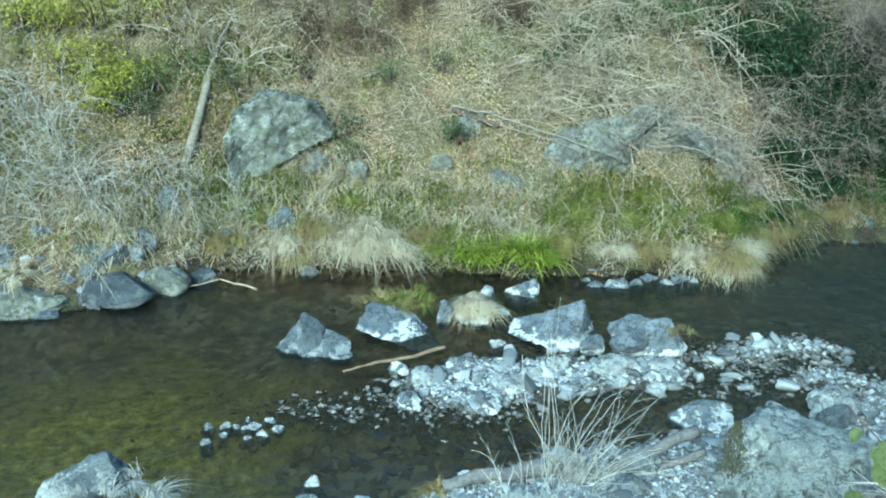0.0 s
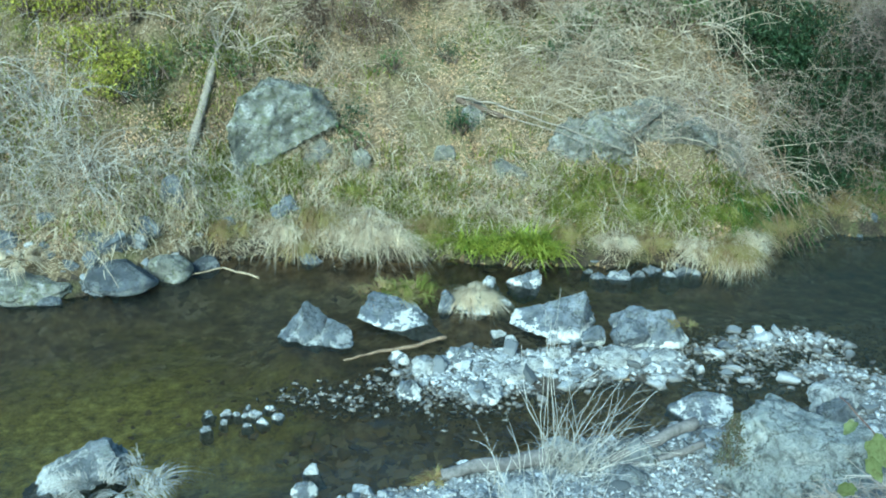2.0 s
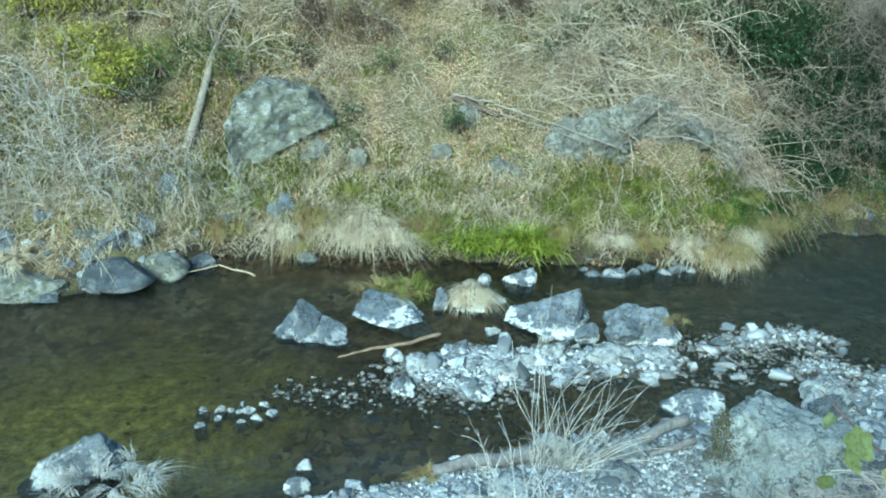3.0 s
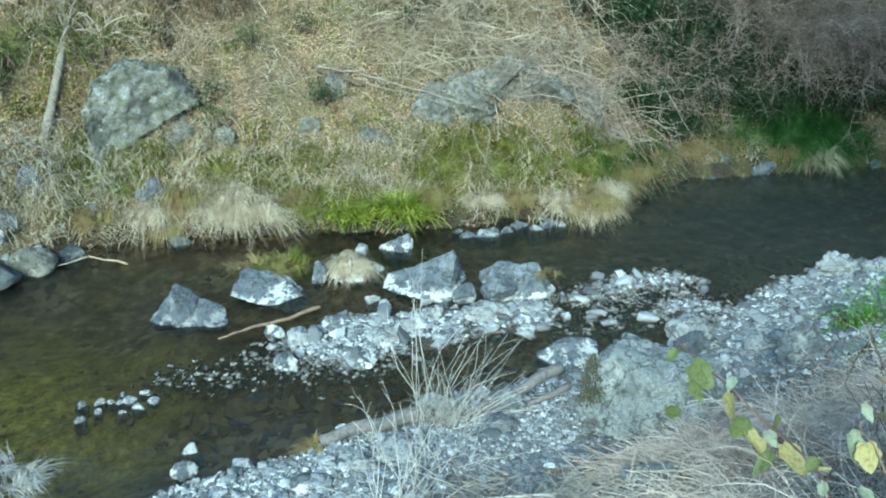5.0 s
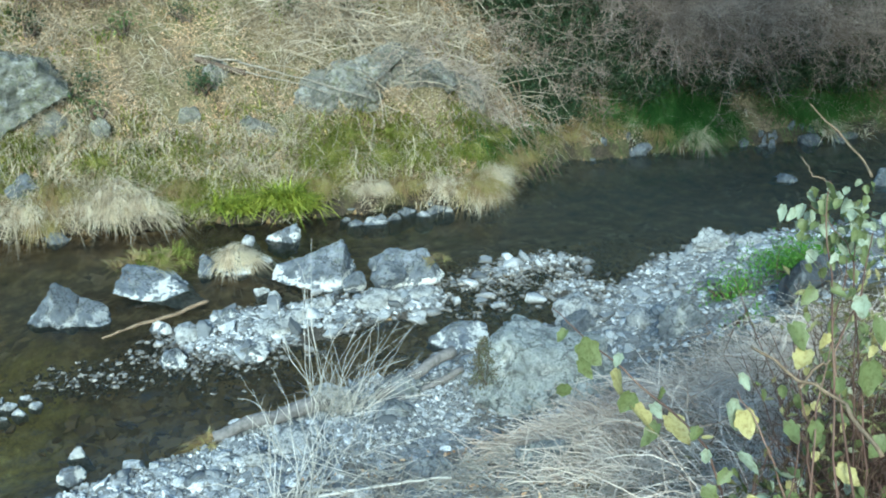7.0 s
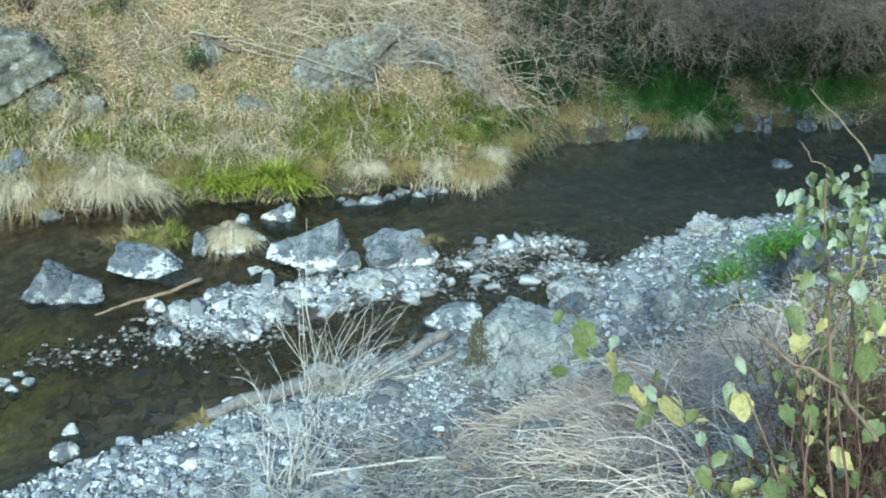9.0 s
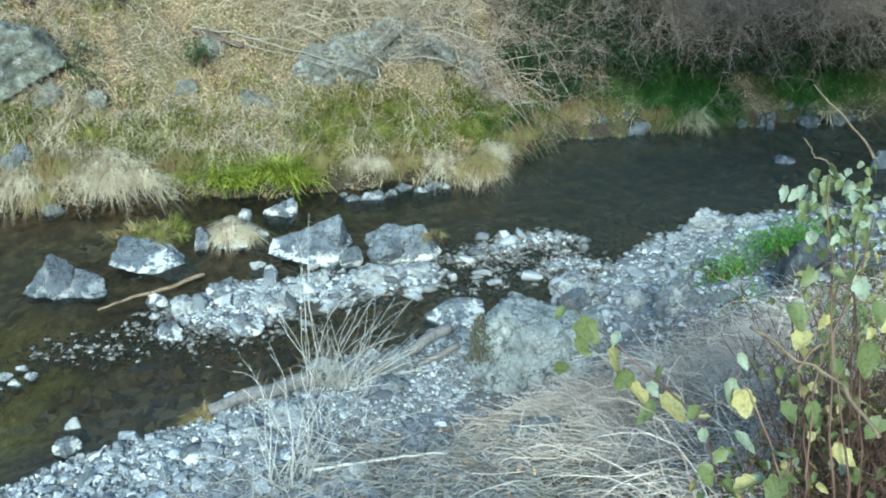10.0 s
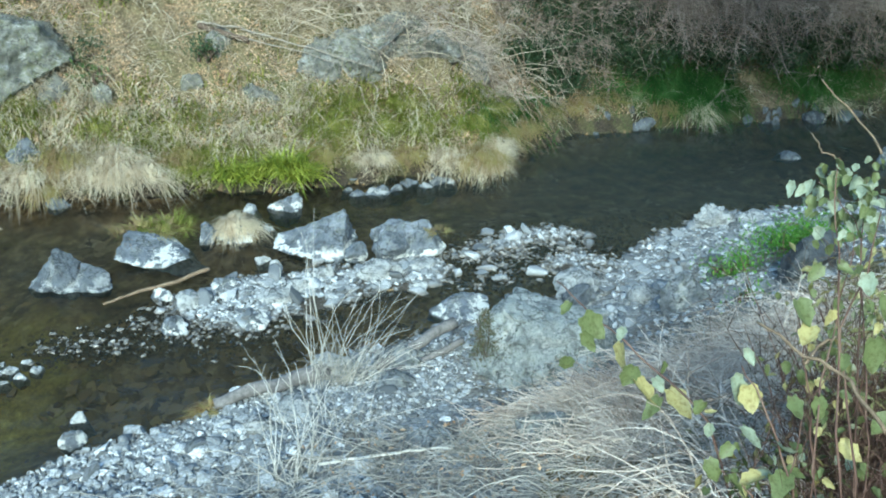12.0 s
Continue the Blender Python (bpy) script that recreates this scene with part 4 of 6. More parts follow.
def build_bank_cover():
    p = np.concatenate([scatter_far(150000, -6, 5, 0.3, 3.6), scatter_far(14000, 4.2, 5.6, 0.1, 1.5), scatter_far(5000, 5.6, 9.5, 0.1, 1.5)])
    # Gaps bare the dark soil, in place of shadowy pockets.
    p = p[waves(p[:, 0], p[:, 1], 4.3, 1.0) + waves(p[:, 0], p[:, 1], 9.0, 0.6) + rng.normal(0, 0.3, len(p)) > -0.12]
    p = p[(p[:, 0] < 3.1) | (p[:, 1] - far_shore(p[:, 0]) > 0.7) | (rng.uniform(0, 1, len(p)) < 0.35)]
    p[:, 2] += rng.uniform(-0.01, 0.05, len(p))
    thing("leaf_litter", mesh_of("leaf_litter", *flakes(p, rng.uniform(0.011, 0.029, len(p)), 0.7, np.array([0, -0.6, 0.75])), LITTER, False), "brown fallen leaves covering the far bank", "leaf litter", kind="stuff")
    pieces = []
    for n, clumps, x0, x1, s0, s1, r, l0, l1, lean in ((900, 26, -2.6, 3.3, 0.16, 0.5, 0.06, 0.10, 0.24, 1.3), (2200, 60, -2.4, 3.6, 0.02, 0.15, 0.05, 0.08, 0.2, 1.2), (2600, 60, -2.6, 3.3, 0.2, 1.0, 0.10, 0.12, 0.32, 1.4), (3600, 60, -3.2, -0.9, 0.35, 1.2, 0.10, 0.10, 0.26, 1.4), (1600, 40, -1.0, 1.2, 0.35, 1.0, 0.10, 0.10, 0.26, 1.4), (4200, 110, -6, 5, 0.6, 3.2, 0.10, 0.08, 0.28, 1.4), (1000, 24, 3.3, 9.5, 0.0, 0.35, 0.10, 0.12, 0.3, 0.9), (900, 30, -4.6, -2.2, 0.35, 0.95, 0.12, 0.12, 0.3, 1.2), (500, 22, -4.4, -2.2, 0.12, 0.5, 0.07, 0.08, 0.2, 1.2)):
        p, k = clumped(n, clumps, x0, x1, s0, s1, r)
        scale = rng.uniform(0.6, 1.2, clumps)[k]
        way = rng.normal(-np.pi / 2, 0.7, clumps)[k] + rng.normal(0, 0.8, n)
        pieces.append(blades(p, rng.uniform(l0, l1, n) * scale, rng.uniform(0.006, 0.016, n), rng.uniform(0.2, 1.1, n) * lean, rng.uniform(0.2, 1.0, n), way))
    thing("dead_grass", mesh_of("dead_grass", *joined(*pieces), STRAW), "straw-coloured dead grass on the far bank", "grass", kind="stuff")
    pieces = []
    for n, clumps, x0, x1, s0, s1 in ((3200, 34, 1.2, 3.5, 0.3, 0.95), (1800, 18, -2.3, -1.3, 0.25, 0.8), (1800, 26, -1.0, 1.3, 0.15, 0.8), (2600, 60, -4.5, 4.5, 0.5, 2.8), (3200, 60, -4.4, -1.5, 0.5, 2.4), (500, 5, -0.15, 0.3, 0.1, 0.3)):
        p, k = clumped(n, clumps, x0, x1, s0, s1, 0.11)
        pieces.append(blades(p, rng.uniform(0.08, 0.26, n), rng.uniform(0.008, 0.018, n), rng.uniform(0.1, 1.0, n), rng.uniform(0.1, 0.8, n), rng.normal(-np.pi / 2, 1.2, n)))
    thing("green_grass", mesh_of("green_grass", *joined(*pieces), GREEN_GRASS), "yellow-green grass growing among dead grass", "grass", kind="stuff")
    pieces = []
    for cx, s0, r, n in ((5.75, 0.5, 0.45, 1700), (6.15, 0.32, 0.3, 800), (7.55, 0.45, 0.4, 1100), (8.3, 0.5, 0.4, 500), (4.9, 0.6, 0.25, 300), (3.4, 0.45, 0.25, 260), (3.0, 0.55, 0.2, 160), (3.7, 0.4, 0.25, 260)):
        x = rng.normal(cx, r * 0.6, n)
        p = on_ground(x, far_shore(x) + s0 + rng.normal(0, 0.16, n))
        pieces.append(blades(p, rng.uniform(0.22, 0.5, n) * min(1.0, 0.4 + r * 1.4), rng.uniform(0.006, 0.012, n), rng.uniform(0.3, 1.2, n), rng.uniform(0.7, 1.2, n), rng.normal(-np.pi / 2, 1.0, n)))
    thing("lush_grass", mesh_of("lush_grass", *joined(*pieces), LUSH_GRASS), "long bright green grass at the shaded far shore", "grass", kind="stuff")
    pieces = []
    for n, x0, x1, s0, s1, l0, l1, r in ((5200, -6, 5, 0.5, 3.4, 0.12, 0.5, 0.003), (2600, -1.2, 3.2, 1.3, 3.2, 0.2, 0.6, 0.0035), (700, 1.2, 4.6, 0.8, 2.6, 0.5, 1.3, 0.007), (500, -6, 2, 0.9, 3.2, 0.4, 1.1, 0.006)):
        p = clumped(n, max(10, n // 60), x0, x1, s0, s1, 0.22)[0]
        h = rng.normal(0, 1, (n, 3)) * (1, 0.8, 0.4) + (0, -0.25, 0.25)
        h /= np.linalg.norm(h, axis=1, keepdims=True)
        pieces.append(tubes(wander(p, h, rng.uniform(l0, l1, n), 6, 0.16, 0.35, 0.2), taper(n, 6, rng.uniform(0.5, 1.3, n) * r), 3))
    thing("fallen_twigs", mesh_of("fallen_twigs", *joined(*pieces), TAN_TWIG), "dry tan twigs and stems tangled over the bank", "twigs", kind="stuff")


build_bank_cover()


def tussock(name, x, y, z, radius, length, n, material, label, droop=0.5, width=0.011, heading=None, bunch=16):
    """Tufts that each lie their own way, matted over one another into a low uneven mound."""
    tufts = max(10, n // bunch)
    a, r = rng.uniform(0, 2 * np.pi, tufts), radius * np.sqrt(rng.uniform(0, 1, tufts)) * 0.5
    way = a + rng.normal(0, 0.8, tufts) if heading is None else rng.normal(heading, 1.0, tufts)
    lean, tall, sag = rng.uniform(0.15, 1.4, tufts), rng.uniform(0.4, 1.1, tufts) * length, rng.uniform(0.5, 1.25, tufts) * droop
    k = rng.integers(0, tufts, n)
    p = np.stack([r * np.cos(a), r * np.sin(a), 0.55 * length * (1 - (2 * r / radius) ** 2) * rng.uniform(0.2, 1, tufts)], -1)[k] + rng.normal(0, 0.016, (n, 3)) * (1, 1, 0.4)
    v, f = blades(p, tall[k] * rng.uniform(0.5, 1.15, n), rng.uniform(0.7, 1.3, n) * width, lean[k] + rng.normal(0, 0.2, n), sag[k] * rng.uniform(0.7, 1.3, n), way[k] + rng.normal(0, 0.35, n), 4)
    return thing(name, mesh_of(name, v, f, material), label, "grass", at=(x, y, z))


def sedge(x, y, z, n, long, label):
    """Broad arching leaves out of one foot."""
    a = np.where(rng.uniform(0, 1, n) < 0.75, rng.normal(-np.pi / 2, 1.1, n), rng.uniform(0, 2 * np.pi, n))
    p = rng.normal(0, 0.05, (n, 3)) * (1.2, 0.8, 0.3)
    v, f = blades(p, rng.uniform(0.55, 1.1, n) * long, rng.uniform(0.013, 0.024, n), rng.uniform(0.1, 0.9, n), rng.uniform(0.25, 0.8, n), a, 6)
    thing("sedge_clump", mesh_of("sedge_clump", v, f, SEDGE), label, "sedge", at=(x, y, z))


for sx, sy, sz, sn, sl in ((0.30, 8.64, 0.14, 90, 0.36), (0.46, 8.58, 0.12, 90, 0.38), (0.72, 8.56, 0.18, 100, 0.42), (0.86, 8.48, 0.18, 140, 0.48), (1.0, 8.46, 0.13, 110, 0.44)):
    sedge(sx, sy, sz, int(1.4 * sn), sl, "bright yellow-green sedge clump hanging over the water")
tussock("grass_tussock", 0.27, 7.58, 0.09, 0.24, 0.2, 1000, STRAW, "dry straw-coloured tussock on a stone in the stream", 1.15, 0.007)
tussock("grass_tussock", -0.5, 7.66, 0.06, 0.5, 0.18, 500, OLD_STRAW, "dry grass tussock behind the flat slab", 0.7)
tussock("grass_tussock", -0.3, 7.72, 0.06, 0.45, 0.2, 420, GREEN_GRASS, "green grass tussock behind the flat slab", 0.9, 0.007, None, 6)
for tx, back, wide, tall, tone in ((-2.05, 0.25, 0.4, 0.2, 1), (-1.5, 0.26, 0.5, 0.24, 0), (-1.2, 0.36, 0.4, 0.26, 1), (-0.95, 0.22, 0.5, 0.26, 0), (-0.68, 0.36, 0.55, 0.30, 0), (-0.45, 0.22, 0.5, 0.30, 0), (-0.78, 0.16, 0.4, 0.24, 0), (-1.35, 0.14, 0.3, 0.2, 1), (-0.1, 0.42, 0.4, 0.2, 1),
                                  (1.2, 0.34, 0.4, 0.18, 1), (1.7, 0.24, 0.4, 0.16, 0), (2.1, 0.2, 0.4, 0.18, 1), (2.5, 0.24, 0.4, 0.2, 0), (2.74, 0.26, 0.45, 0.22, 1), (2.96, 0.28, 0.45, 0.24, 0), (3.16, 0.34, 0.4, 0.22, 1), (2.85, 0.14, 0.35, 0.2, 0), (3.5, 0.25, 0.4, 0.2, 1)):
    ty = float(far_shore(tx)) + back - 0.1
    tussock("grass_tussock", tx, ty, float(height(tx, ty)) + 0.02, wide, tall, 750, (STRAW, OLD_STRAW)[tone], ("pale drooping dead grass tussock on the far shore", "brown and olive matted grass tussock on the far shore")[tone], 1.05, 0.007, -np.pi / 2, 10)
tussock("grass_tussock", 5.4, 9.55, 0.14, 0.34, 0.24, 600, OLD_STRAW, "dry grass tussock at the shaded far shore", 0.9, 0.014, -np.pi / 2)
tussock("grass_tussock", 5.8, 9.45, 0.10, 0.3, 0.28, 400, STRAW, "dry grass tussock at the shaded far shore", 0.9, 0.01, -np.pi / 2)
tussock("grass_tussock", 7.6, 9.4, 0.10, 0.35, 0.3, 400, STRAW, "dry grass tussock at the shaded far shore", 0.9, 0.014, -np.pi / 2)
for tx, back in ((1.35, 0.55), (1.6, 0.7), (1.85, 0.5), (2.1, 0.72), (2.3, 0.5), (2.55, 0.66), (2.8, 0.56), (3.05, 0.62), (3.3, 0.55), (0.15, 0.3), (-0.15, 0.22), (-1.75, 0.5), (-2.0, 0.6), (-0.9, 0.62)):
    ty = float(far_shore(tx)) + back
    tussock("grass_tussock", tx, ty, float(height(tx, ty)) - 0.01, rng.uniform(0.3, 0.45), rng.uniform(0.14, 0.22), 420, GREEN_GRASS, "yellow-green grass hummock on the far bank", 1.0, 0.008, -np.pi / 2, 8)
tussock("moss_tuft", 1.88, 6.82, 0.20, 0.16, 0.08, 160, OLD_STRAW, "small tuft of dry moss on a stream boulder", 1.0, 0.007)
tussock("grass_tussock", -0.14, 4.99, 0.01, 0.14, 0.12, 200, OLD_STRAW, "small dry grass tuft at the near water's edge", 1.0, 0.006)
tussock("grass_tussock", -3.7, 7.95, 0.26, 0.5, 0.2, 400, STRAW, "dry grass on a low boulder", 0.9)
tussock("grass_tussock", -2.05, 4.84, 0.04, 0.7, 0.26, 800, PALE_STRAW, "pale straw tussock beside the near rock", 1.0, 0.005)


# ---- shrubs and branches ----
def bare_shrub(x, y, spread_by, tall, stems, material, label, heading=(0, -0.5, 0.8), sag=0.6, twig=14, thick=0.014, z=None, fine_share=0.38, bend=0.10):
    """Stems that arch out of one foot, with twigs along them as a part of their own."""
    base = np.zeros((stems, 3)) + rng.normal(0, spread_by * 0.3, (stems, 3)) * (1, 0.4, 0)
    h = np.array(heading) + rng.normal(0, 0.55, (stems, 3))
    h /= np.linalg.norm(h, axis=1, keepdims=True)
    lines = wander(base, h, rng.uniform(0.6, 1.2, stems) * tall, 11, bend, sag, 0.1)
    z = float(height(x, y)) - 0.03 if z is None else z
    radii = taper(stems, 11, rng.uniform(0.5, 1.1, stems) * thick, 0.25)
    ob = tagged(new("bare_shrub"), label, "shrub")
    ob.location = (x, y, z)
    if stems <= 16:
        for k in range(stems):
            part("stem", mesh_of("stem", *tubes(lines[k:k + 1], radii[k:k + 1], 5), material), ob)
    else:
        tagged(part("stem_tangle", mesh_of("stem_tangle", *tubes(lines, radii, 5), material), ob), kind="stuff")
    pick = rng.integers(3, 11, (stems, twig))
    feet = lines[np.arange(stems)[:, None], pick].reshape(-1, 3)
    n = len(feet)
    h = rng.normal(0, 0.7, (n, 3)) + np.array(heading) * 0.6
    h /= np.linalg.norm(h, axis=1, keepdims=True)
    fine = wander(feet, h, rng.uniform(0.12, 0.5, n) * max(0.6, tall * 0.7), 5, 0.32, sag * 0.5)
    tagged(part("brushwood", mesh_of("brushwood", *tubes(fine, taper(n, 5, rng.uniform(0.6, 1.2, n) * thick * fine_share, 0.4), 3), material), ob), kind="stuff")
    return ob


def leafy_shrub(x, y, wide, tall, leaves, size, leaf, label, clumps=26, z=None, bark=None, stem=0.018):
    base = np.zeros((9, 3)) + rng.normal(0, 0.06, (9, 3)) * (1, 1, 0)
    h = rng.normal(0, 0.45, (9, 3)) * (wide / tall, 0.7, 0) + (0, 0, 1)
    h /= np.linalg.norm(h, axis=1, keepdims=True)
    lines = wander(base, h, tall * rng.uniform(0.7, 1.0, 9), 8, 0.12, 0.2)
    z = float(height(x, y)) - 0.03 if z is None else z
    ob = thing("leafy_shrub", mesh_of("leafy_shrub", *tubes(lines, taper(9, 8, stem, 0.3), 5), bark or DARK_BARK), label, "shrub", at=(x, y, z))
    centres = np.stack([rng.normal(0, wide * 0.3, clumps), rng.normal(0, wide * 0.22, clumps), tall * rng.uniform(0.2, 1.0, clumps)], -1)
    k = rng.integers(0, clumps, leaves)
    p = centres[k] + rng.normal(0, 0.13, (leaves, 3)) * np.array([1, 1, 0.7]) * max(0.7, wide)
    p[:, 2] = np.maximum(p[:, 2], 0.02)
    tagged(part("foliage", mesh_of("foliage", *flakes(p, rng.uniform(0.6, 1.3, leaves) * size, 0.8, ratio=0.4), leaf, False), ob), kind="stuff")
    return ob


GREY_TANGLE = "tangle of bleached grey dead stems on the bank"
for bx, by in ((-4.2, 9.0), (-3.8, 9.35), (-4.6, 9.4), (-4.0, 8.7), (-3.4, 8.9)):
    bare_shrub(bx, by, 0.6, 0.9, 34, GREY_TWIG, GREY_TANGLE, (0.1, -0.6, 0.7), 0.6, 8, 0.0062, None, 0.6)
for bx, by in ((-3.3, 9.1), (-2.9, 9.0), (-2.5, 9.35), (-3.6, 8.8), (-2.1, 9.3)):
    bare_shrub(bx, by, 0.9, 0.6, 20, GREY_TWIG, "low grey dead stems lying over the bank", (0.3, -0.5, 0.25), 0.8, 7, 0.004, None, 0.6)
for bx, by, r in ((-1.3, 11.15, 0.7), (-0.7, 11.1, 0.6), (-0.2, 11.3, 0.5), (0.9, 11.0, 0.4)):
    bare_shrub(bx, by, 0.35, r, 40, BROWN_TWIG, "dark tangle of exposed roots in the bank", (0, -0.8, 0.15), 0.9, 8, 0.008, float(height(bx, by)) + 0.1)
for bx, by, tall in ((1.9, 10.4, 1.0), (2.5, 10.2, 0.9), (3.0, 10.15, 0.9), (3.0, 10.9, 1.2), (2.2, 11.2, 1.2), (2.7, 10.7, 1.1), (1.5, 10.9, 0.9)):
    bare_shrub(bx, by, 0.4, tall, 14, TAN_TWIG, "crooked bare pale branches of a shrub on the bank", (0.1, -0.7, 0.5), 0.75, 20, 0.010, None, 0.36, 0.26)
for bx, by in ((2.6, 9.85), (3.0, 9.75), (3.3, 9.75), (2.25, 9.9)):
    bare_shrub(bx, by, 0.5, 0.62, 26, GREY_BRAMBLE, "fine grey-brown twigs hanging over the outcrop rocks", (0.1, -0.85, 0.3), 0.8, 18, 0.0045, None, 0.6, 0.24)
for bx, by in ((1.2, 9.95), (1.7, 10.0), (-1.5, 10.25), (-1.1, 10.2), (0.6, 10.1), (-1.9, 10.35)):
    bare_shrub(bx, by, 0.5, 0.5, 8, TAN_TWIG, "thin dry stems hanging over the outcrop rocks", (0.1, -0.8, 0.35), 0.8, 12, 0.004, None, 0.4, 0.32)
for bx, by in ((-2.6, 10.7), (-2.9, 10.8), (-2.5, 11.1), (-2.0, 10.8), (-2.3, 10.6), (-1.2, 10.6), (-0.6, 10.9), (0.5, 11.0), (-3.0, 10.3), (-1.9, 11.2)):
    bare_shrub(bx, by, 0.4, 0.8, 12, TAN_TWIG, "thin bare shrub among leaf litter", (0, -0.4, 0.8), 0.7, 10, 0.007)
for bx, by in ((4.3, 10.5), (3.7, 10.7), (4.8, 10.7), (5.0, 10.3), (4.5, 10.2), (3.9, 10.4)):
    bare_shrub(bx, by, 0.5, 0.9, 16, HANGING_TWIG, "grey-brown bare bush before the dark evergreens", (0.0, -0.6, 0.65), 0.7, 24, 0.006, None, 0.5, 0.22)
# The darker straw here puts the shade of this shore into the colour.
for tx, back in ((3.8, 0.3), (4.2, 0.25), (4.5, 0.4), (4.8, 0.35)):
    ty = float(far_shore(tx)) + back
    tussock("grass_tussock", tx, ty, float(height(tx, ty)), 0.4, 0.18, 380, OLD_STRAW, "brown and olive matted grass tussock on the far shore", 1.0, 0.007, -np.pi / 2, 9)
for bx, by in ((5.3, 10.6), (5.8, 10.2), (6.3, 10.4), (6.8, 10.05), (7.3, 10.3), (7.9, 10.0), (8.5, 10.1), (9.2, 9.8), (6.1, 10.8), (7.2, 10.7), (5.0, 10.9)):
    bare_shrub(bx, by, 0.5, 1.1, 36, HANGING_TWIG, "dense grey-brown bare bush hanging over the far shore", (0, -0.75, 0.55), 0.85, 34, 0.0075, float(height(bx, by)) + 0.68, 0.45, 0.2)
# Evergreens of the bank, with extra ones as dark fill in place of shade.
for bx, by, w, t in ((4.3, 11.0, 1.0, 0.9), (5.0, 11.0, 1.0, 0.8), (4.6, 11.8, 1.2, 1.0), (3.6, 11.6, 0.9, 0.8), (3.2, 11.2, 0.5, 0.4), (5.6, 10.9, 0.9, 0.7), (8.9, 10.6, 1.2, 1.0), (9.6, 10.2, 1.2, 1.0), (6.3, 10.45, 0.9, 0.5), (7.0, 10.35, 0.9, 0.5), (7.7, 10.25, 0.9, 0.5), (8.4, 10.1, 0.9, 0.5), (5.9, 10.05, 0.7, 0.35), (6.6, 10.05, 0.7, 0.35), (7.3, 10.0, 0.7, 0.35), (8.0, 9.95, 0.7, 0.35), (8.7, 9.9, 0.7, 0.4), (8.2, 10.6, 1.2, 1.0), (9.0, 10.0, 1.0, 0.8), (9.6, 9.7, 1.0, 0.9), (4.0, 11.2, 1.0, 0.9), (3.5, 11.0, 0.6, 0.5), (4.8, 10.5, 0.7, 0.4), (4.4, 10.65, 0.8, 0.6), (4.9, 10.7, 0.9, 0.7), (4.0, 10.75, 0.7, 0.6), (3.7, 10.9, 0.7, 0.6), (5.3, 10.5, 0.7, 0.5), (4.5, 10.35, 0.6, 0.4), (4.9, 10.2, 0.6, 0.4), (5.25, 10.1, 0.5, 0.35), (5.5, 10.4, 0.7, 0.5), (3.95, 10.05, 0.4, 0.36), (4.3, 9.95, 0.4, 0.3), (4.2, 10.2, 0.5, 0.4)):
    leafy_shrub(bx, by, w, t, 2200, 0.055, DARK_LEAF, "dark evergreen shrub, in part added to darken the shaded bank")
for bx, by, w, t in ((-4.2, 10.2, 0.5, 0.34), (-3.85, 10.25, 0.45, 0.34), (-3.45, 10.25, 0.5, 0.5), (-3.5, 9.8, 0.45, 0.42), (-3.2, 9.75, 0.35, 0.3), (-3.1, 10.3, 0.5, 0.45), (-3.3, 9.5, 0.3, 0.25), (-4.7, 10.4, 0.6, 0.4), (-3.6, 10.7, 0.6, 0.45)):
    leafy_shrub(bx, by, w * 1.2, t, 800, 0.042, YELLOW_LEAF, "yellow-green leafy shrub on the upper bank", 34)
for bx, by, w, t in ((-2.9, 11.3, 0.5, 0.35), (1.0, 11.4, 0.6, 0.4)):
    leafy_shrub(bx, by, w, t, 900, 0.05, DARK_LEAF, "dark undergrowth shrub on the upper bank", 14)
for bx, by in ((-0.95, 10.1), (0.15, 10.7), (1.3, 10.45), (2.05, 10.6), (-3.1, 9.6), (0.3, 9.9), (2.6, 10.9), (-1.4, 10.7)):
    leafy_shrub(bx, by, 0.3, 0.22, 260, 0.045, DARK_LEAF, "small dark evergreen shrub on the leafy bank", 7)
for bx, by in ((2.3, 10.95), (2.75, 10.7), (2.0, 11.3), (1.7, 10.75)):
    leafy_shrub(bx, by, 0.45, 0.4, 500, 0.05, MILD_LEAF, "dull green leafy shrub behind the bare branches", 14)
for bx, by in ((-2.5, 10.3), (-2.1, 10.4), (-0.5, 10.5), (-0.9, 9.95), (-2.9, 9.9)):
    leafy_shrub(bx, by, 0.25, 0.2, 160, 0.05, MILD_LEAF, "small green herb on the leafy bank", 6)


def tree(x, y, tall, crown, leaves, label):
    """A tapered trunk with limbs and a crown of many leaves."""
    z = float(height(x, y)) - 0.1
    trunk = wander(np.zeros((1, 3)), np.array([[0.05, -0.15, 1.0]]), tall, 9, 0.05)
    ob = thing("tree", mesh_of("tree", *tubes(trunk, taper(1, 9, 0.16, 0.35), 10), DARK_BARK), label, "tree", at=(x, y, z))
    k = 16
    feet = trunk[0][rng.integers(4, 9, k)]
    out = rng.normal(0, 1, (k, 3)) * (1, 1, 0.3) + (0, 0, 0.5)
    out /= np.linalg.norm(out, axis=1, keepdims=True)
    limbs = wander(feet, out, crown * rng.uniform(0.7, 1.1, k), 8, 0.14, 0.2)
    for limb in limbs:
        part("limb", mesh_of("limb", *tubes(limb[None], taper(1, 8, 0.05, 0.2), 6), DARK_BARK), ob)
    pick = limbs[rng.integers(0, k, leaves), rng.integers(2, 8, leaves)]
    p = pick + rng.normal(0, 0.3, (leaves, 3))
    tagged(part("crown", mesh_of("crown", *flakes(p, rng.uniform(0.08, 0.16, leaves), 0.9, ratio=0.5), DARK_LEAF, False), ob), kind="stuff")


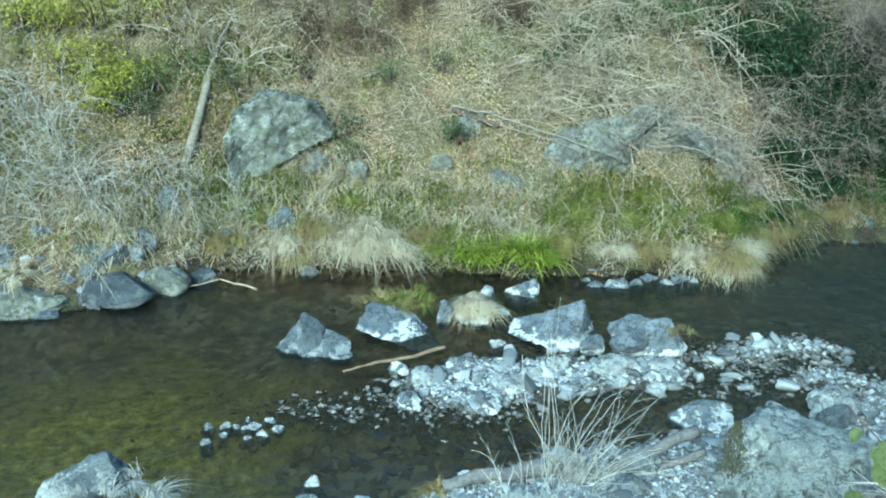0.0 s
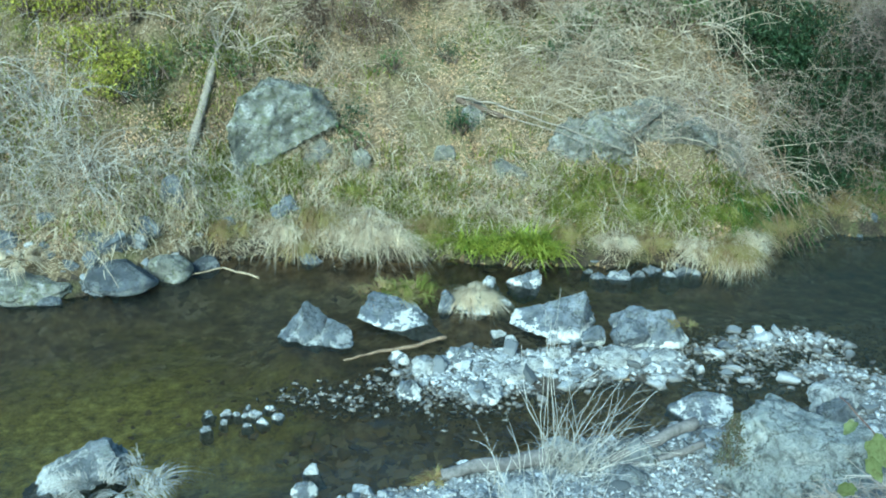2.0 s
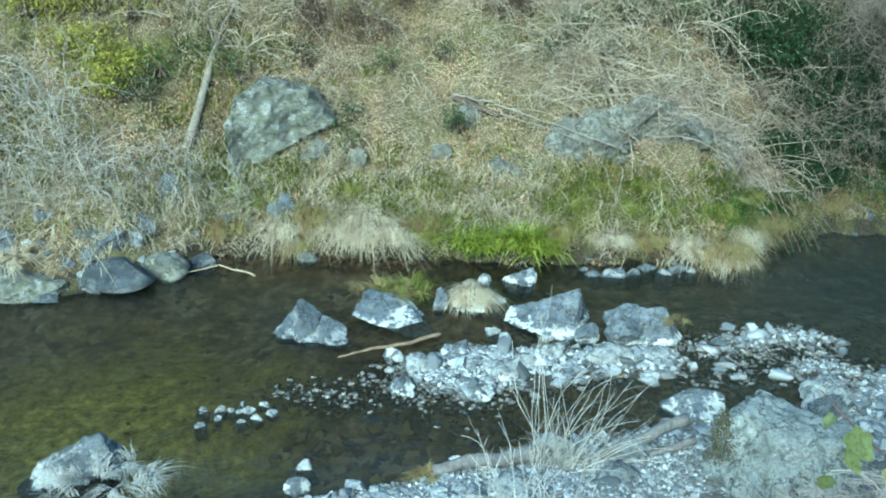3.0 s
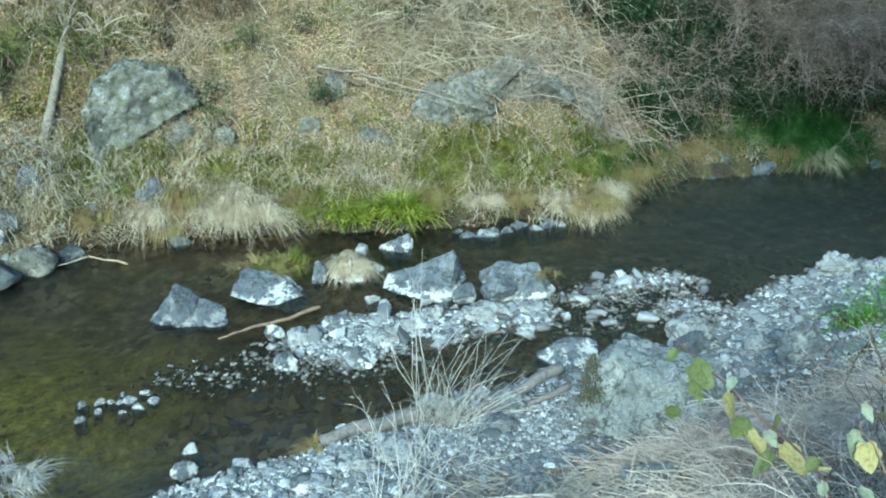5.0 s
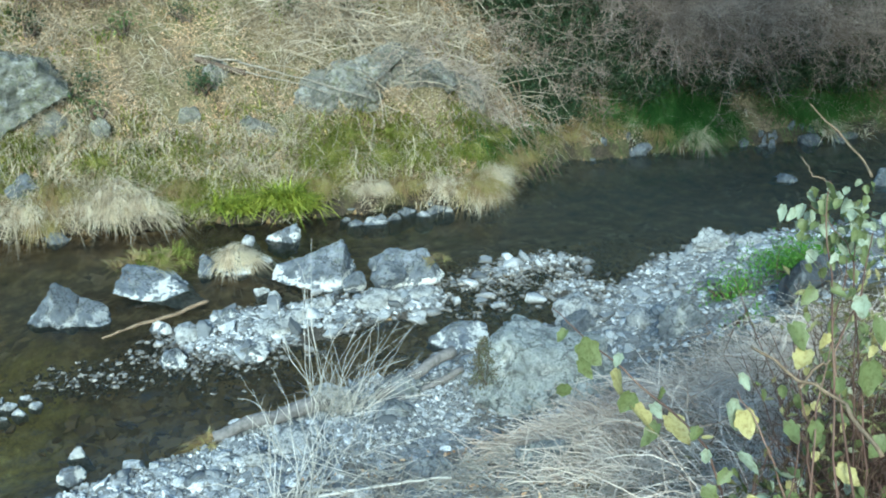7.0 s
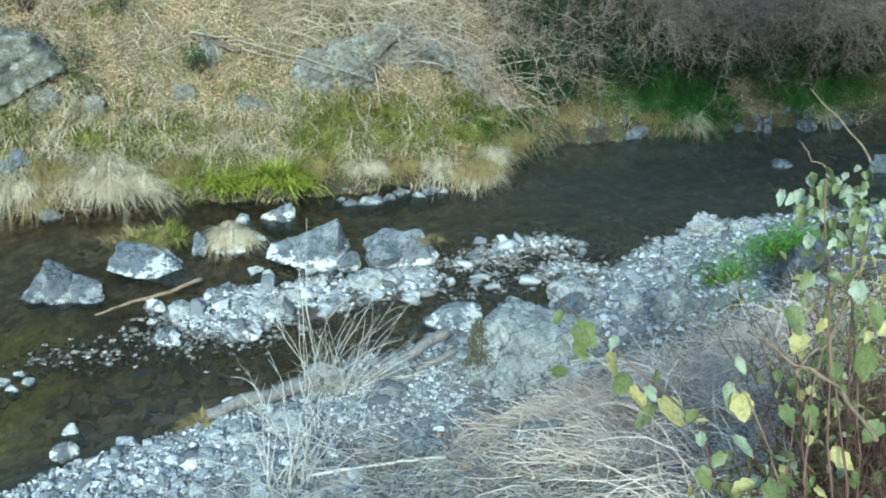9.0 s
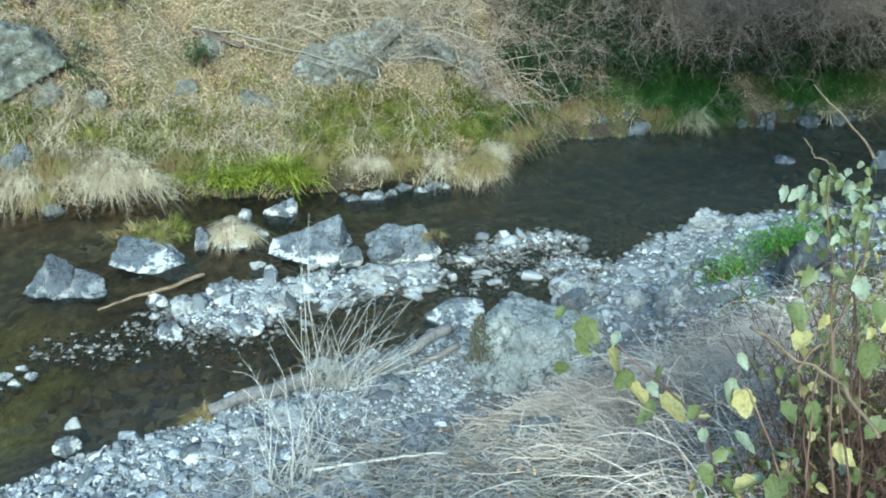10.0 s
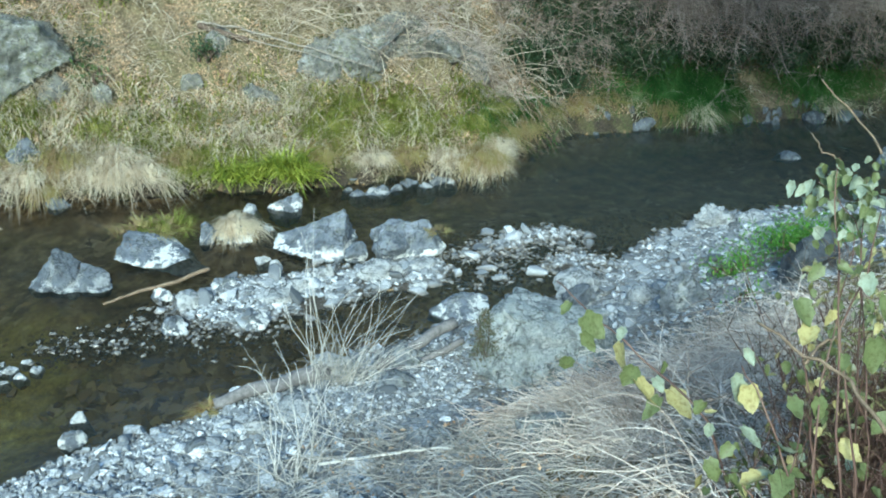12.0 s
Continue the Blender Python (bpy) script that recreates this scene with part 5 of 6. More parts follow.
# Trees out of view, added only to shade the upstream shore and bank.
tree(3.5, 1.2, 6.8, 2.8, 24000, "unseen evergreen tree added on the near bank to shade the far shore")
tree(8.8, 5.2, 6.8, 2.9, 20000, "unseen evergreen tree added on the near bank to shade the far shore")
tree(7.2, 12.6, 3.2, 2.6, 9000, "unseen evergreen tree added above the far bank to darken it")
tree(10.2, 11.4, 4.0, 2.8, 9000, "unseen evergreen tree added above the far bank to darken it")
tree(11.2, 8.6, 4.2, 2.8, 9000, "unseen evergreen tree added upstream to block light")


def log(name, a, b, r0, r1, material, label, category="log", crook=0.03):
    a, b = np.array(a, float), np.array(b, float)
    k = 14
    s = np.linspace(0, 1, k)[:, None]
    line = a + (b - a) * s + np.cumsum(rng.normal(0, crook / 4, (k, 3)), axis=0) * np.sin(np.pi * s)
    rad = np.linspace(r0, r1, k) * (1 + rng.normal(0, 0.04, k))
    v, f = tubes((line - a)[None], rad[None], 10)
    ends = [list(range(10)), list(range((k - 1) * 10, k * 10))]
    me = mesh_of(name, v, f, material)
    bm = bmesh.new()
    bm.from_mesh(me)
    bm.verts.ensure_lookup_table()
    for ring in ends:
        bm.faces.new([bm.verts[i] for i in ring])
    bmesh.ops.recalc_face_normals(bm, faces=bm.faces)
    bm.to_mesh(me)
    bm.free()
    return thing(name, me, label, category, at=tuple(a))


dead_log = log("dead_log", (-2.50, 9.36, 0.82), (-2.34, 10.5, 1.76), 0.050, 0.038, TRUNK, "pale dead trunk leaning down the bank", crook=0.012)
for tip, r in (((-0.11, 1.54, 1.37), 0.016), ((0.28, 1.54, 1.31), 0.018), ((0.06, 1.34, 1.2), 0.010), ((0.4, 1.3, 1.02), 0.007), ((-0.25, 1.4, 1.1), 0.007)):
    ends = np.array([[0.16, 1.13, 0.93], tip])
    line = ends[0] + (ends[1] - ends[0]) * np.linspace(0, 1, 8)[:, None] + np.cumsum(rng.normal(0, 0.012, (8, 3)), axis=0)
    part("branch", mesh_of("branch", *tubes(line[None], taper(1, 8, r, 0.4), 6), TRUNK), dead_log)
log("fallen_branch", (0.23, 10.18, 1.26), (0.71, 9.90, 1.14), 0.034, 0.026, DARK_BARK, "dark broken branch lying on the bank", "branch")
log("fallen_branch", (0.22, 10.16, 1.30), (0.67, 9.98, 1.25), 0.012, 0.010, TRUNK, "pale dead branch lying on the dark one", "branch")
log("fallen_branch", (0.66, 9.98, 1.24), (1.91, 9.30, 0.94), 0.011, 0.005, TRUNK, "long pale dead branch lying on the bank", "branch")
log("fallen_branch", (0.71, 9.88, 1.16), (1.52, 9.42, 0.98), 0.008, 0.004, TRUNK, "thin pale dead branch lying on the bank", "branch")
log("fallen_branch", (2.2, 10.2, 1.41), (3.1, 9.3, 0.60), 0.010, 0.004, TRUNK, "thin pale dead branch lying on the bank", "branch")
for k in range(7):
    hx = 3.25 + 0.09 * k
    log("fallen_branch", (hx - 0.15, float(far_shore(hx)) + 0.55, 0.75 + 0.04 * k), (hx + rng.uniform(0.0, 0.25), float(far_shore(hx)) - rng.uniform(0.1, 0.35), 0.04), 0.006, 0.002, TAN_WOOD, "thin bare branch hanging down to the water", "branch", 0.08)
log("driftwood", (-0.10, 5.03, 0.045), (0.64, 5.13, 0.12), 0.036, 0.056, DRIFTWOOD, "grey driftwood log at the near water's edge")
log("driftwood", (0.95, 5.10, 0.10), (1.54, 5.30, 0.24), 0.030, 0.042, DRIFTWOOD, "broken grey driftwood leaning by the boulder")
log("driftwood", (0.78, 5.00, 0.07), (1.56, 5.17, 0.17), 0.014, 0.026, DRIFTWOOD, "thin brown driftwood leaning by the boulder")
log("fallen_branch", (-0.79, 6.54, 0.04), (-0.39, 6.66, 0.07), 0.008, 0.014, TAN_WOOD, "tan stick lying on the gravel bar", "branch", 0.014)
log("fallen_branch", (-0.40, 6.655, 0.07), (0.0, 6.79, 0.11), 0.014, 0.017, TAN_WOOD, "tan stick lying on the gravel bar", "branch", 0.014)
log("fallen_branch", (0.37, 3.89, 0.36), (0.99, 3.59, 0.56), 0.009, 0.006, REED, "pale dry stalk lying across the straw", "branch", 0.03)
log("fallen_branch", (1.72, 4.22, 0.36), (1.97, 3.72, 0.70), 0.004, 0.005, REED, "pale dry stalk lying across the straw", "branch", 0.02)
log("fallen_branch", (-2.33, 8.22, 0.02), (-2.02, 8.34, 0.06), 0.006, 0.009, STICK, "tan curved stick floating by the far shore", "branch", 0.008)
log("fallen_branch", (-2.02, 8.34, 0.06), (-1.66, 8.16, 0.03), 0.009, 0.012, STICK, "tan curved stick floating by the far shore", "branch", 0.012)


def stump(x, y, r, h):
    z = float(height(x, y))
    k = 46
    a = rng.uniform(0, 2 * np.pi, k)
    feet = np.stack([0.3 * r * np.cos(a), 0.3 * r * np.sin(a), np.full(k, 0.5 * h)], -1)
    out = np.stack([np.cos(a), np.sin(a) - 0.5, np.full(k, -0.9)], -1)
    roots = tubes(wander(feet, out, rng.uniform(0.5, 1.1, k), 8, 0.3, 0.7), taper(k, 8, rng.uniform(0.5, 1.3, k) * 0.014, 0.3), 5)
    trunk = tubes(np.array([[[0, 0, -0.2], [0, 0, 0.1], [0, 0.03, 0.5 * h], [0, 0.06, h]]], float), np.array([[r * 1.3, r * 1.1, r, 0.95 * r]]), 12)
    ob = tagged(new("tree"), "brown tree foot with hanging roots on the bank", "tree")
    ob.location = (x, y, z)
    part("trunk", mesh_of("trunk", *trunk, DARK_BARK), ob)
    tagged(part("root_mass", mesh_of("root_mass", *roots, DARK_BARK), ob), kind="stuff")


stump(-1.6, 11.5, 0.14, 1.0)
stump(-0.75, 11.4, 0.10, 1.0)
stump(-1.15, 11.6, 0.12, 1.0)


# ---- near bank: straw, reeds, brambles, vine ----
def build_near_cover():
    pieces, pale = [], []
    for n, x0, x1, y0, y1, l0, l1, r, tilt, group in ((7500, 0.5, 4.6, 1.6, 4.0, 0.05, 0.2, 0.0019, 0.2, pieces), (2200, 0.2, 3.4, 2.4, 4.4, 0.06, 0.2, 0.0022, 0.15, pale), (36, 0.4, 3.6, 2.0, 4.0, 0.4, 0.8, 0.0035, 0.15, pale), (1200, 1.2, 2.9, 2.2, 3.7, 0.08, 0.22, 0.0022, 0.15, pale), (3600, 0.9, 3.6, 2.0, 4.1, 0.05, 0.17, 0.0019, 0.12, pale), (700, -1.2, 0.8, 2.0, 4.0, 0.1, 0.4, 0.0022, 0.25, pale)):
        cx, cy, ca = rng.uniform(x0, x1, 90), rng.uniform(y0, y1, 90), rng.normal(-0.1, 0.9, 90)
        k = rng.integers(0, 90, n)
        x, y = cx[k] + rng.normal(0, 0.22, n), cy[k] + rng.normal(0, 0.18, n)
        y = np.where((x > 0.9) & (x < 2.2), np.minimum(y, 3.9 - rng.exponential(0.15, n)), y)
        p = on_ground(x, y)
        p[:, 2] += rng.uniform(0.005, 0.045, n)
        a = ca[k] + rng.normal(0, 0.6, n) + np.pi * rng.integers(0, 2, n)
        h = np.stack([np.cos(a), np.sin(a), rng.normal(0.08, tilt, n)], -1)
        group.append(tubes(wander(p, h, rng.uniform(l0, l1, n), 5, 0.12, 0.15, 0.1), taper(n, 5, rng.uniform(0.6, 1.5, n) * r, 0.5), 3))
    n = 3000
    p = on_ground(rng.uniform(-4.5, 5.0, n), rng.uniform(-5.0, 1.5, n))
    a = rng.uniform(0, 2 * np.pi, n)
    h = np.stack([np.cos(a), np.sin(a), rng.uniform(0.1, 0.9, n)], -1)
    pieces.append(tubes(wander(p, h, rng.uniform(0.08, 0.28, n), 4, 0.12, 0.3, 0.1), taper(n, 4, rng.uniform(0.6, 1.5, n) * 0.0025, 0.5), 3))
    thing("dead_straw", mesh_of("dead_straw", *joined(*pieces), stalk_material("grey_straw", rgb(0.12, 0.10, 0.08), rgb(0.32, 0.285, 0.24), rgb(0.52, 0.48, 0.42))), "flattened grey-tan dead straw on the near bank", "straw", kind="stuff")
    thing("bleached_straw", mesh_of("bleached_straw", *joined(*pale), PALE_STRAW), "loose bleached straw and stalks on the near bank", "straw", kind="stuff")
    n = 2000
    x, y = np.concatenate([rng.uniform(1.9, 4.2, 1100), rng.uniform(1.4, 2.8, 900)]), np.concatenate([rng.uniform(1.6, 3.8, 1100), rng.uniform(1.4, 2.5, 900)])
    p = on_ground(x, y) + (0, 0, 0.02)
    h = rng.normal(0, 0.6, (n, 3)) * (1, 1, 0.5) + (0, 0.1, 0.3)
    h /= np.linalg.norm(h, axis=1, keepdims=True)
    thing("bramble", mesh_of("bramble", *tubes(wander(p, h, rng.uniform(0.2, 0.8, n), 7, 0.18, 0.9, 0.2), taper(n, 7, rng.uniform(0.6, 1.3, n) * 0.0028, 0.4), 4), TANGLE), "tan tangled bramble stems on the near bank", "bramble", kind="stuff")
    n = 8000
    cx, cy, ca = rng.uniform(1.5, 3.5, 120), rng.uniform(2.3, 4.25, 120), rng.uniform(0, np.pi, 120)
    k = rng.integers(0, 120, n)
    x = cx[k] + rng.normal(0, 0.16, n)
    p = on_ground(x, np.minimum(cy[k] + rng.normal(0, 0.14, n), np.where(x < 2.2, 3.9, 4.35) - rng.exponential(0.12, n)))
    p[:, 2] += rng.uniform(0.005, 0.07, n) * (1 + 1.2 * (x > 2.2))
    a = ca[k] + rng.normal(0, 0.7, n)
    h = np.stack([np.cos(a), np.sin(a), rng.normal(0.05, 0.18, n)], -1)
    thing("matted_stems", mesh_of("matted_stems", *tubes(wander(p, h, rng.uniform(0.07, 0.34, n), 6, 0.2, 0.3, 0.1), taper(n, 6, rng.uniform(0.5, 1.5, n) * 0.0021, 0.5), 3), TANGLE), "matted tan and grey dead stems on the near bank", "dead stems", kind="stuff")
    p = on_ground(rng.uniform(0.3, 4.4, 2600), rng.uniform(1.7, 4.2, 2600)) + (0, 0, 0.015)
    thing("leaf_debris", mesh_of("leaf_debris", *flakes(p, rng.uniform(0.015, 0.045, 2600), 0.5), LITTER, False), "brown leaf scraps among the straw", "leaf litter", kind="stuff")


build_near_cover()


def reed(x, y, n, tall, lean, label, loose=0.24, foot=0.11, thick=0.0029, bend=0.08, fork=0.5):
    """Stalks that fan out of one foot; some fork near the top."""
    base = rng.normal(0, foot, (n, 3)) * (1, 0.7, 0)
    h = np.array(lean) + rng.normal(0, loose, (n, 3))
    h /= np.linalg.norm(h, axis=1, keepdims=True)
    lines = wander(base, h, rng.uniform(0.45, 1.05, n) * tall, 9, bend, 0.2)
    ob = tagged(new("dry_reeds"), label, "reeds")
    ob.location = (x, y, float(height(x, y)) - 0.02)
    for line in lines:
        r = rng.uniform(0.7, 1.25) * thick
        stalk = part("stalk", mesh_of("stalk", *tubes(line[None], taper(1, 9, r, 0.4), 5), REED), ob)
        if rng.uniform() < fork:
            k = int(rng.integers(4, 8))
            way = line[k] - line[k - 1]
            way = way / np.linalg.norm(way) + rng.normal(0, 0.45, 3)
            side = wander(line[k][None], way[None], rng.uniform(0.1, 0.25), 5, 0.1, 0.2)
            part("side_shoot", mesh_of("side_shoot", *tubes(side, taper(1, 5, 0.6 * r, 0.4), 4), REED), stalk)


reed(0.60, 5.02, 16, 1.12, (-0.02, 0.15, 1.3), "pale dry reed stalks standing on the near gravel", 0.2, 0.08, 0.003, 0.13, 0.7)
reed(0.68, 4.98, 22, 0.78, (0.42, 0.2, 0.75), "pale dry reed stalks leaning over the gravel", 0.22, 0.08, 0.003, 0.13, 0.7)
reed(0.74, 4.96, 20, 0.75, (0.85, 0.25, 0.42), "pale dry reed stalks leaning over the driftwood", 0.16, 0.07)
reed(0.32, 5.0, 5, 0.6, (0.08, 0.1, 0.95), "few bent dry reed stalks by the driftwood", 0.14, 0.05, 0.0033, 0.12)
reed(0.16, 3.84, 22, 0.62, (0.3, 0.55, 0.6), "bleached dry reed stalks fallen over the gravel", 0.2, 0.09, 0.0034)
reed(0.42, 4.35, 16, 0.5, (0.1, 0.5, 0.5), "bleached dry reed stalks fallen over the gravel", 0.3, 0.14, 0.003)
bare_shrub(0.66, 4.95, 0.2, 0.36, 12, PALE_STRAW, "tangle of thin grey stalks among the dry reeds", (0.25, 0.2, 0.8), 0.4, 12, 0.0032, None, 0.5, 0.2)
boulder(0.72, 5.12, 0.2, 0.2, 251, PALE_STONE, "pale angular stone among the dry reeds", hard=True)

for bx, by in ((1.6, 1.55), (1.72, 1.7), (1.8, 1.8), (1.9, 1.85), (2.05, 2.05), (1.95, 1.95), (1.7, 1.6), (1.84, 1.7), (1.65, 1.45), (1.74, 1.72), (1.82, 1.65), (1.78, 1.58)):
    bare_shrub(bx, by, 0.25, 0.58, 15, RED_STEM, "thin red-brown bramble stems standing on the near bank", (0.5, 0.3, 1.7), 0.35, 26, 0.0036, None, 0.5, 0.2)
for bx, by, c in ((1.7, 1.7, 260), (1.9, 2.0, 200), (2.2, 2.2, 160), (1.7, 2.1, 60), (1.6, 1.55, 160), (1.8, 1.8, 200)):
    leafy_shrub(bx, by, 0.45, 0.34, c, 0.05, UNDER_LEAF, "low olive and green leaves among the brambles", 14, None, RED_STEM, 0.005)
for bx, by in ((2.3, 2.7), (2.6, 2.9), (2.8, 3.3), (3.1, 3.0), (2.6, 3.6), (3.2, 3.6)):
    bare_shrub(bx, by, 0.7, 0.4, 11, TANGLE, "low tangle of dry bramble stems on the near bank", (0.05, 0.1, 0.25), 0.5, 5, 0.0036, None, 0.5, 0.36)
for bx, by in ((1.8, 1.98), (1.92, 2.1), (1.76, 1.85), (1.86, 1.9), (1.98, 2.2)):
    bare_shrub(bx, by, 0.2, 0.9, 14, BROWN_TWIG, "thicket of thin brown stems behind the vine", (0.1, 0.1, 2.2), 0.2, 16, 0.0028, None, 0.5, 0.16)
    leafy_shrub(bx, by, 0.26, 0.95, 170, 0.045, THICKET_LEAF, "tan and yellow-green leaves of the bank thicket", 24, None, RED_STEM, 0.004)

# green herbs on the near bank
for bx, by, w, t, c in ((4.35, 5.5, 0.34, 0.15, 1500), (4.62, 5.55, 0.34, 0.17, 1500), (4.5, 5.75, 0.34, 0.14, 1000), (3.80, 5.42, 0.22, 0.15, 900), (3.42, 4.72, 0.2, 0.1, 180)):
    leafy_shrub(bx, by, w, t, c, 0.03, HERB_LEAF, "low bright green herbs on the near bank", 20)
def spire_plant(x, y, z, tall, wide, label):
    """An upright plant whose small leaves thin out to a pointed tip."""
    ob = thing("spire_plant", mesh_of("spire_plant", *tubes(wander(np.zeros((5, 3)) + rng.normal(0, 0.02, (5, 3)) * (1, 1, 0), rng.normal(0, 0.1, (5, 3)) + (0, 0, 1), tall * rng.uniform(0.7, 1.0, 5), 7, 0.08), taper(5, 7, 0.003, 0.3), 4), DARK_BARK), label, "plant", at=(x, y, z))
    n = 1000
    up = rng.uniform(0, 1, n) ** 1.2
    p = np.stack([rng.normal(0, wide, n) * (1.15 - up), rng.normal(0, 0.7 * wide, n) * (1.05 - up), up * tall], -1)
    tagged(part("foliage", mesh_of("foliage", *flakes(p, rng.uniform(0.010, 0.026, n), 0.8, ratio=0.4), OLIVE_LEAF, False), ob), kind="stuff")


spire_plant(1.47, 4.50, 0.46, 0.33, 0.065, "dark olive spire-shaped plant growing on the ledge of the boulder")


def leaf_shape(name, size, material, seed):
    """A broad heart-shaped leaf, cupped along its rib."""
    r = random.Random(seed)
    bm = bmesh.new()
    rows = 9
    grid = []
    cup, curl = r.uniform(0.1, 0.9), r.uniform(-0.9, 0.9)
    slim = r.uniform(0.6, 1.0)
    for i in range(rows):
        s = i / (rows - 1)
        half = 0.46 * math.sin(math.pi * min(1, s * 0.93 + 0.07)) ** 0.7 * (1.15 - 0.5 * s) + 0.004
        half *= slim * (1 + 0.2 * math.sin(15 * s + seed) * (1 - 0.5 * s))
        line = []
        for k in (-1, -0.5, 0, 0.5, 1):
            back = 0.10 * abs(k) * (1 - s)
            line.append(bm.verts.new((half * k * size, (s - back) * size, (cup * (k * half) ** 2 * 2 + curl * s * s * 0.4) * size)))
        grid.append(line)
    for a, b in zip(grid, grid[1:]):
        for k in range(4):
            f = bm.faces.new((a[k], a[k + 1], b[k + 1], b[k]))
            f.smooth = True
    me = bpy.data.meshes.new(name)
    bm.to_mesh(me)
    bm.free()
    me.materials.append(material)
    return me


def vine(label, foot, stems, leaves):
    """A leafy vine: stems from one foot, and broad leaves as parts that hang by their stalks and face the light."""
    fx, fy = foot
    foot = np.array([fx, fy, float(height(fx, fy)) - 0.02])
    pieces = []
    for r, *way in stems:
        pts = np.array([foot, *way]) - foot
        at = np.linspace(0, len(pts) - 1, 14)
        line = np.stack([np.interp(at, np.arange(len(pts)), pts[:, k]) for k in range(3)], -1) + np.cumsum(rng.normal(0, 0.006, (14, 3)), axis=0)
        pieces.append((line, tubes(line[None], taper(1, 14, r, 0.4), 6)))
    ob = tagged(new("vine"), label, "vine")
    ob.location = tuple(foot)
    shoots = [(line, part("stem", mesh_of("stem", *tube, RED_STEM), ob)) for line, tube in pieces]
    for k, (x, y, z, size, tone) in enumerate(leaves):
        me = leaf_shape("leaf", size, (VINE_GREEN, VINE_YELLOW, VINE_PALE)[tone], k)
        spot = np.array([x, y, z]) - foot
        leaf = part("leaf", me, min(shoots, key=lambda shoot: float(np.linalg.norm(shoot[0] - spot, axis=1).min()))[1])
        face = (Vector((-0.35, -0.75, 0.75)) + Vector(rng.normal(0, 0.6, 3).tolist())).normalized()
        tip = Vector((rng.normal(0, 0.5), -0.2, -1.0))
        tip = (tip - face * tip.dot(face)).normalized()
        turn = Matrix((tip.cross(face), tip, face)).transposed().to_4x4()
        leaf.matrix_local = Matrix.Translation(Vector((x, y, z)) - Vector(foot)) @ turn @ Matrix.Translation((0, -0.4 * size, 0))
    return ob


LOW_LEAVES = [(1.17, 2.80, 1.76, 0.06, 0), (1.24, 2.73, 1.72, 0.12, 0), (1.22, 2.71, 1.67, 0.09, 0), (1.34, 2.67, 1.70, 0.06, 2), (1.32, 2.63, 1.63, 0.115, 1), (1.34, 2.58, 1.58, 0.09, 0),
              (1.37, 2.53, 1.53, 0.12, 1), (1.43, 2.52, 1.56, 0.06, 2), (1.40, 2.48, 1.49, 0.10, 0), (1.48, 2.45, 1.52, 0.13, 1), (1.45, 2.54, 1.61, 0.06, 0), (1.14, 2.70, 1.59, 0.07, 0)]
vine("low vine with yellow and green leaves over the straw", (1.6, 2.15), [(0.005, (1.47, 2.21, 1.57), (1.46, 2.44, 1.58), (1.41, 2.56, 1.60), (1.34, 2.65, 1.67), (1.27, 2.77, 1.70), (1.22, 2.88, 1.73), (1.20, 2.96, 1.75)), (0.003, (1.5, 2.25, 1.4), (1.40, 2.48, 1.49))], LOW_LEAVES)
MID_LEAVES = [(1.22, 1.81, 2.04, 0.095, 2), (1.25, 1.78, 2.03, 0.08, 1), (1.27, 1.84, 2.12, 0.05, 2), (1.23, 1.72, 1.94, 0.075, 2), (1.13, 1.72, 1.85, 0.07, 0), (1.21, 1.65, 1.85, 0.07, 1), (1.29, 1.65, 1.93, 0.08, 2),
              (1.27, 1.61, 1.86, 0.085, 0), (1.34, 1.70, 2.03, 0.07, 0), (1.39, 1.67, 2.04, 0.07, 0), (1.17, 1.66, 1.83, 0.08, 0), (1.40, 1.82, 2.25, 0.08, 0), (1.40, 1.78, 2.20, 0.07, 1), (1.17, 1.73, 1.90, 0.05, 0)]
vine("leafy vine with pale and yellowing leaves", (1.36, 1.5), [(0.004, (1.33, 1.62, 1.88), (1.30, 1.72, 2.0), (1.26, 1.82, 2.1)), (0.004, (1.25, 1.62, 1.8), (1.15, 1.72, 1.88)), (0.004, (1.4, 1.66, 2.0), (1.40, 1.80, 2.22))], MID_LEAVES)
TALL_LEAVES = [(1.55, 1.70, 2.17, 0.10, 0), (1.57, 1.79, 2.33, 0.06, 2), (1.59, 1.74, 2.28, 0.08, 0), (1.47, 1.88, 2.33, 0.06, 0), (1.53, 1.59, 2.02, 0.07, 0), (1.49, 1.73, 2.13, 0.05, 0), (1.45, 1.60, 1.94, 0.07, 1), (1.48, 1.80, 2.23, 0.05, 1),
               (1.56, 2.16, 2.46, 0.05, 2), (1.58, 2.14, 2.46, 0.05, 2), (1.60, 2.13, 2.47, 0.05, 2), (1.62, 2.11, 2.46, 0.04, 2), (1.66, 2.10, 2.53, 0.08, 0), (1.65, 2.09, 2.50, 0.06, 0)]
CROWN_LEAVES = [(1.72 + rng.normal(0, 0.06), 2.05 + rng.normal(0, 0.07), 2.42 + rng.normal(0, 0.07), rng.uniform(0.024, 0.046), int(rng.choice([0, 0, 0, 2, 2]))) for _ in range(120)]
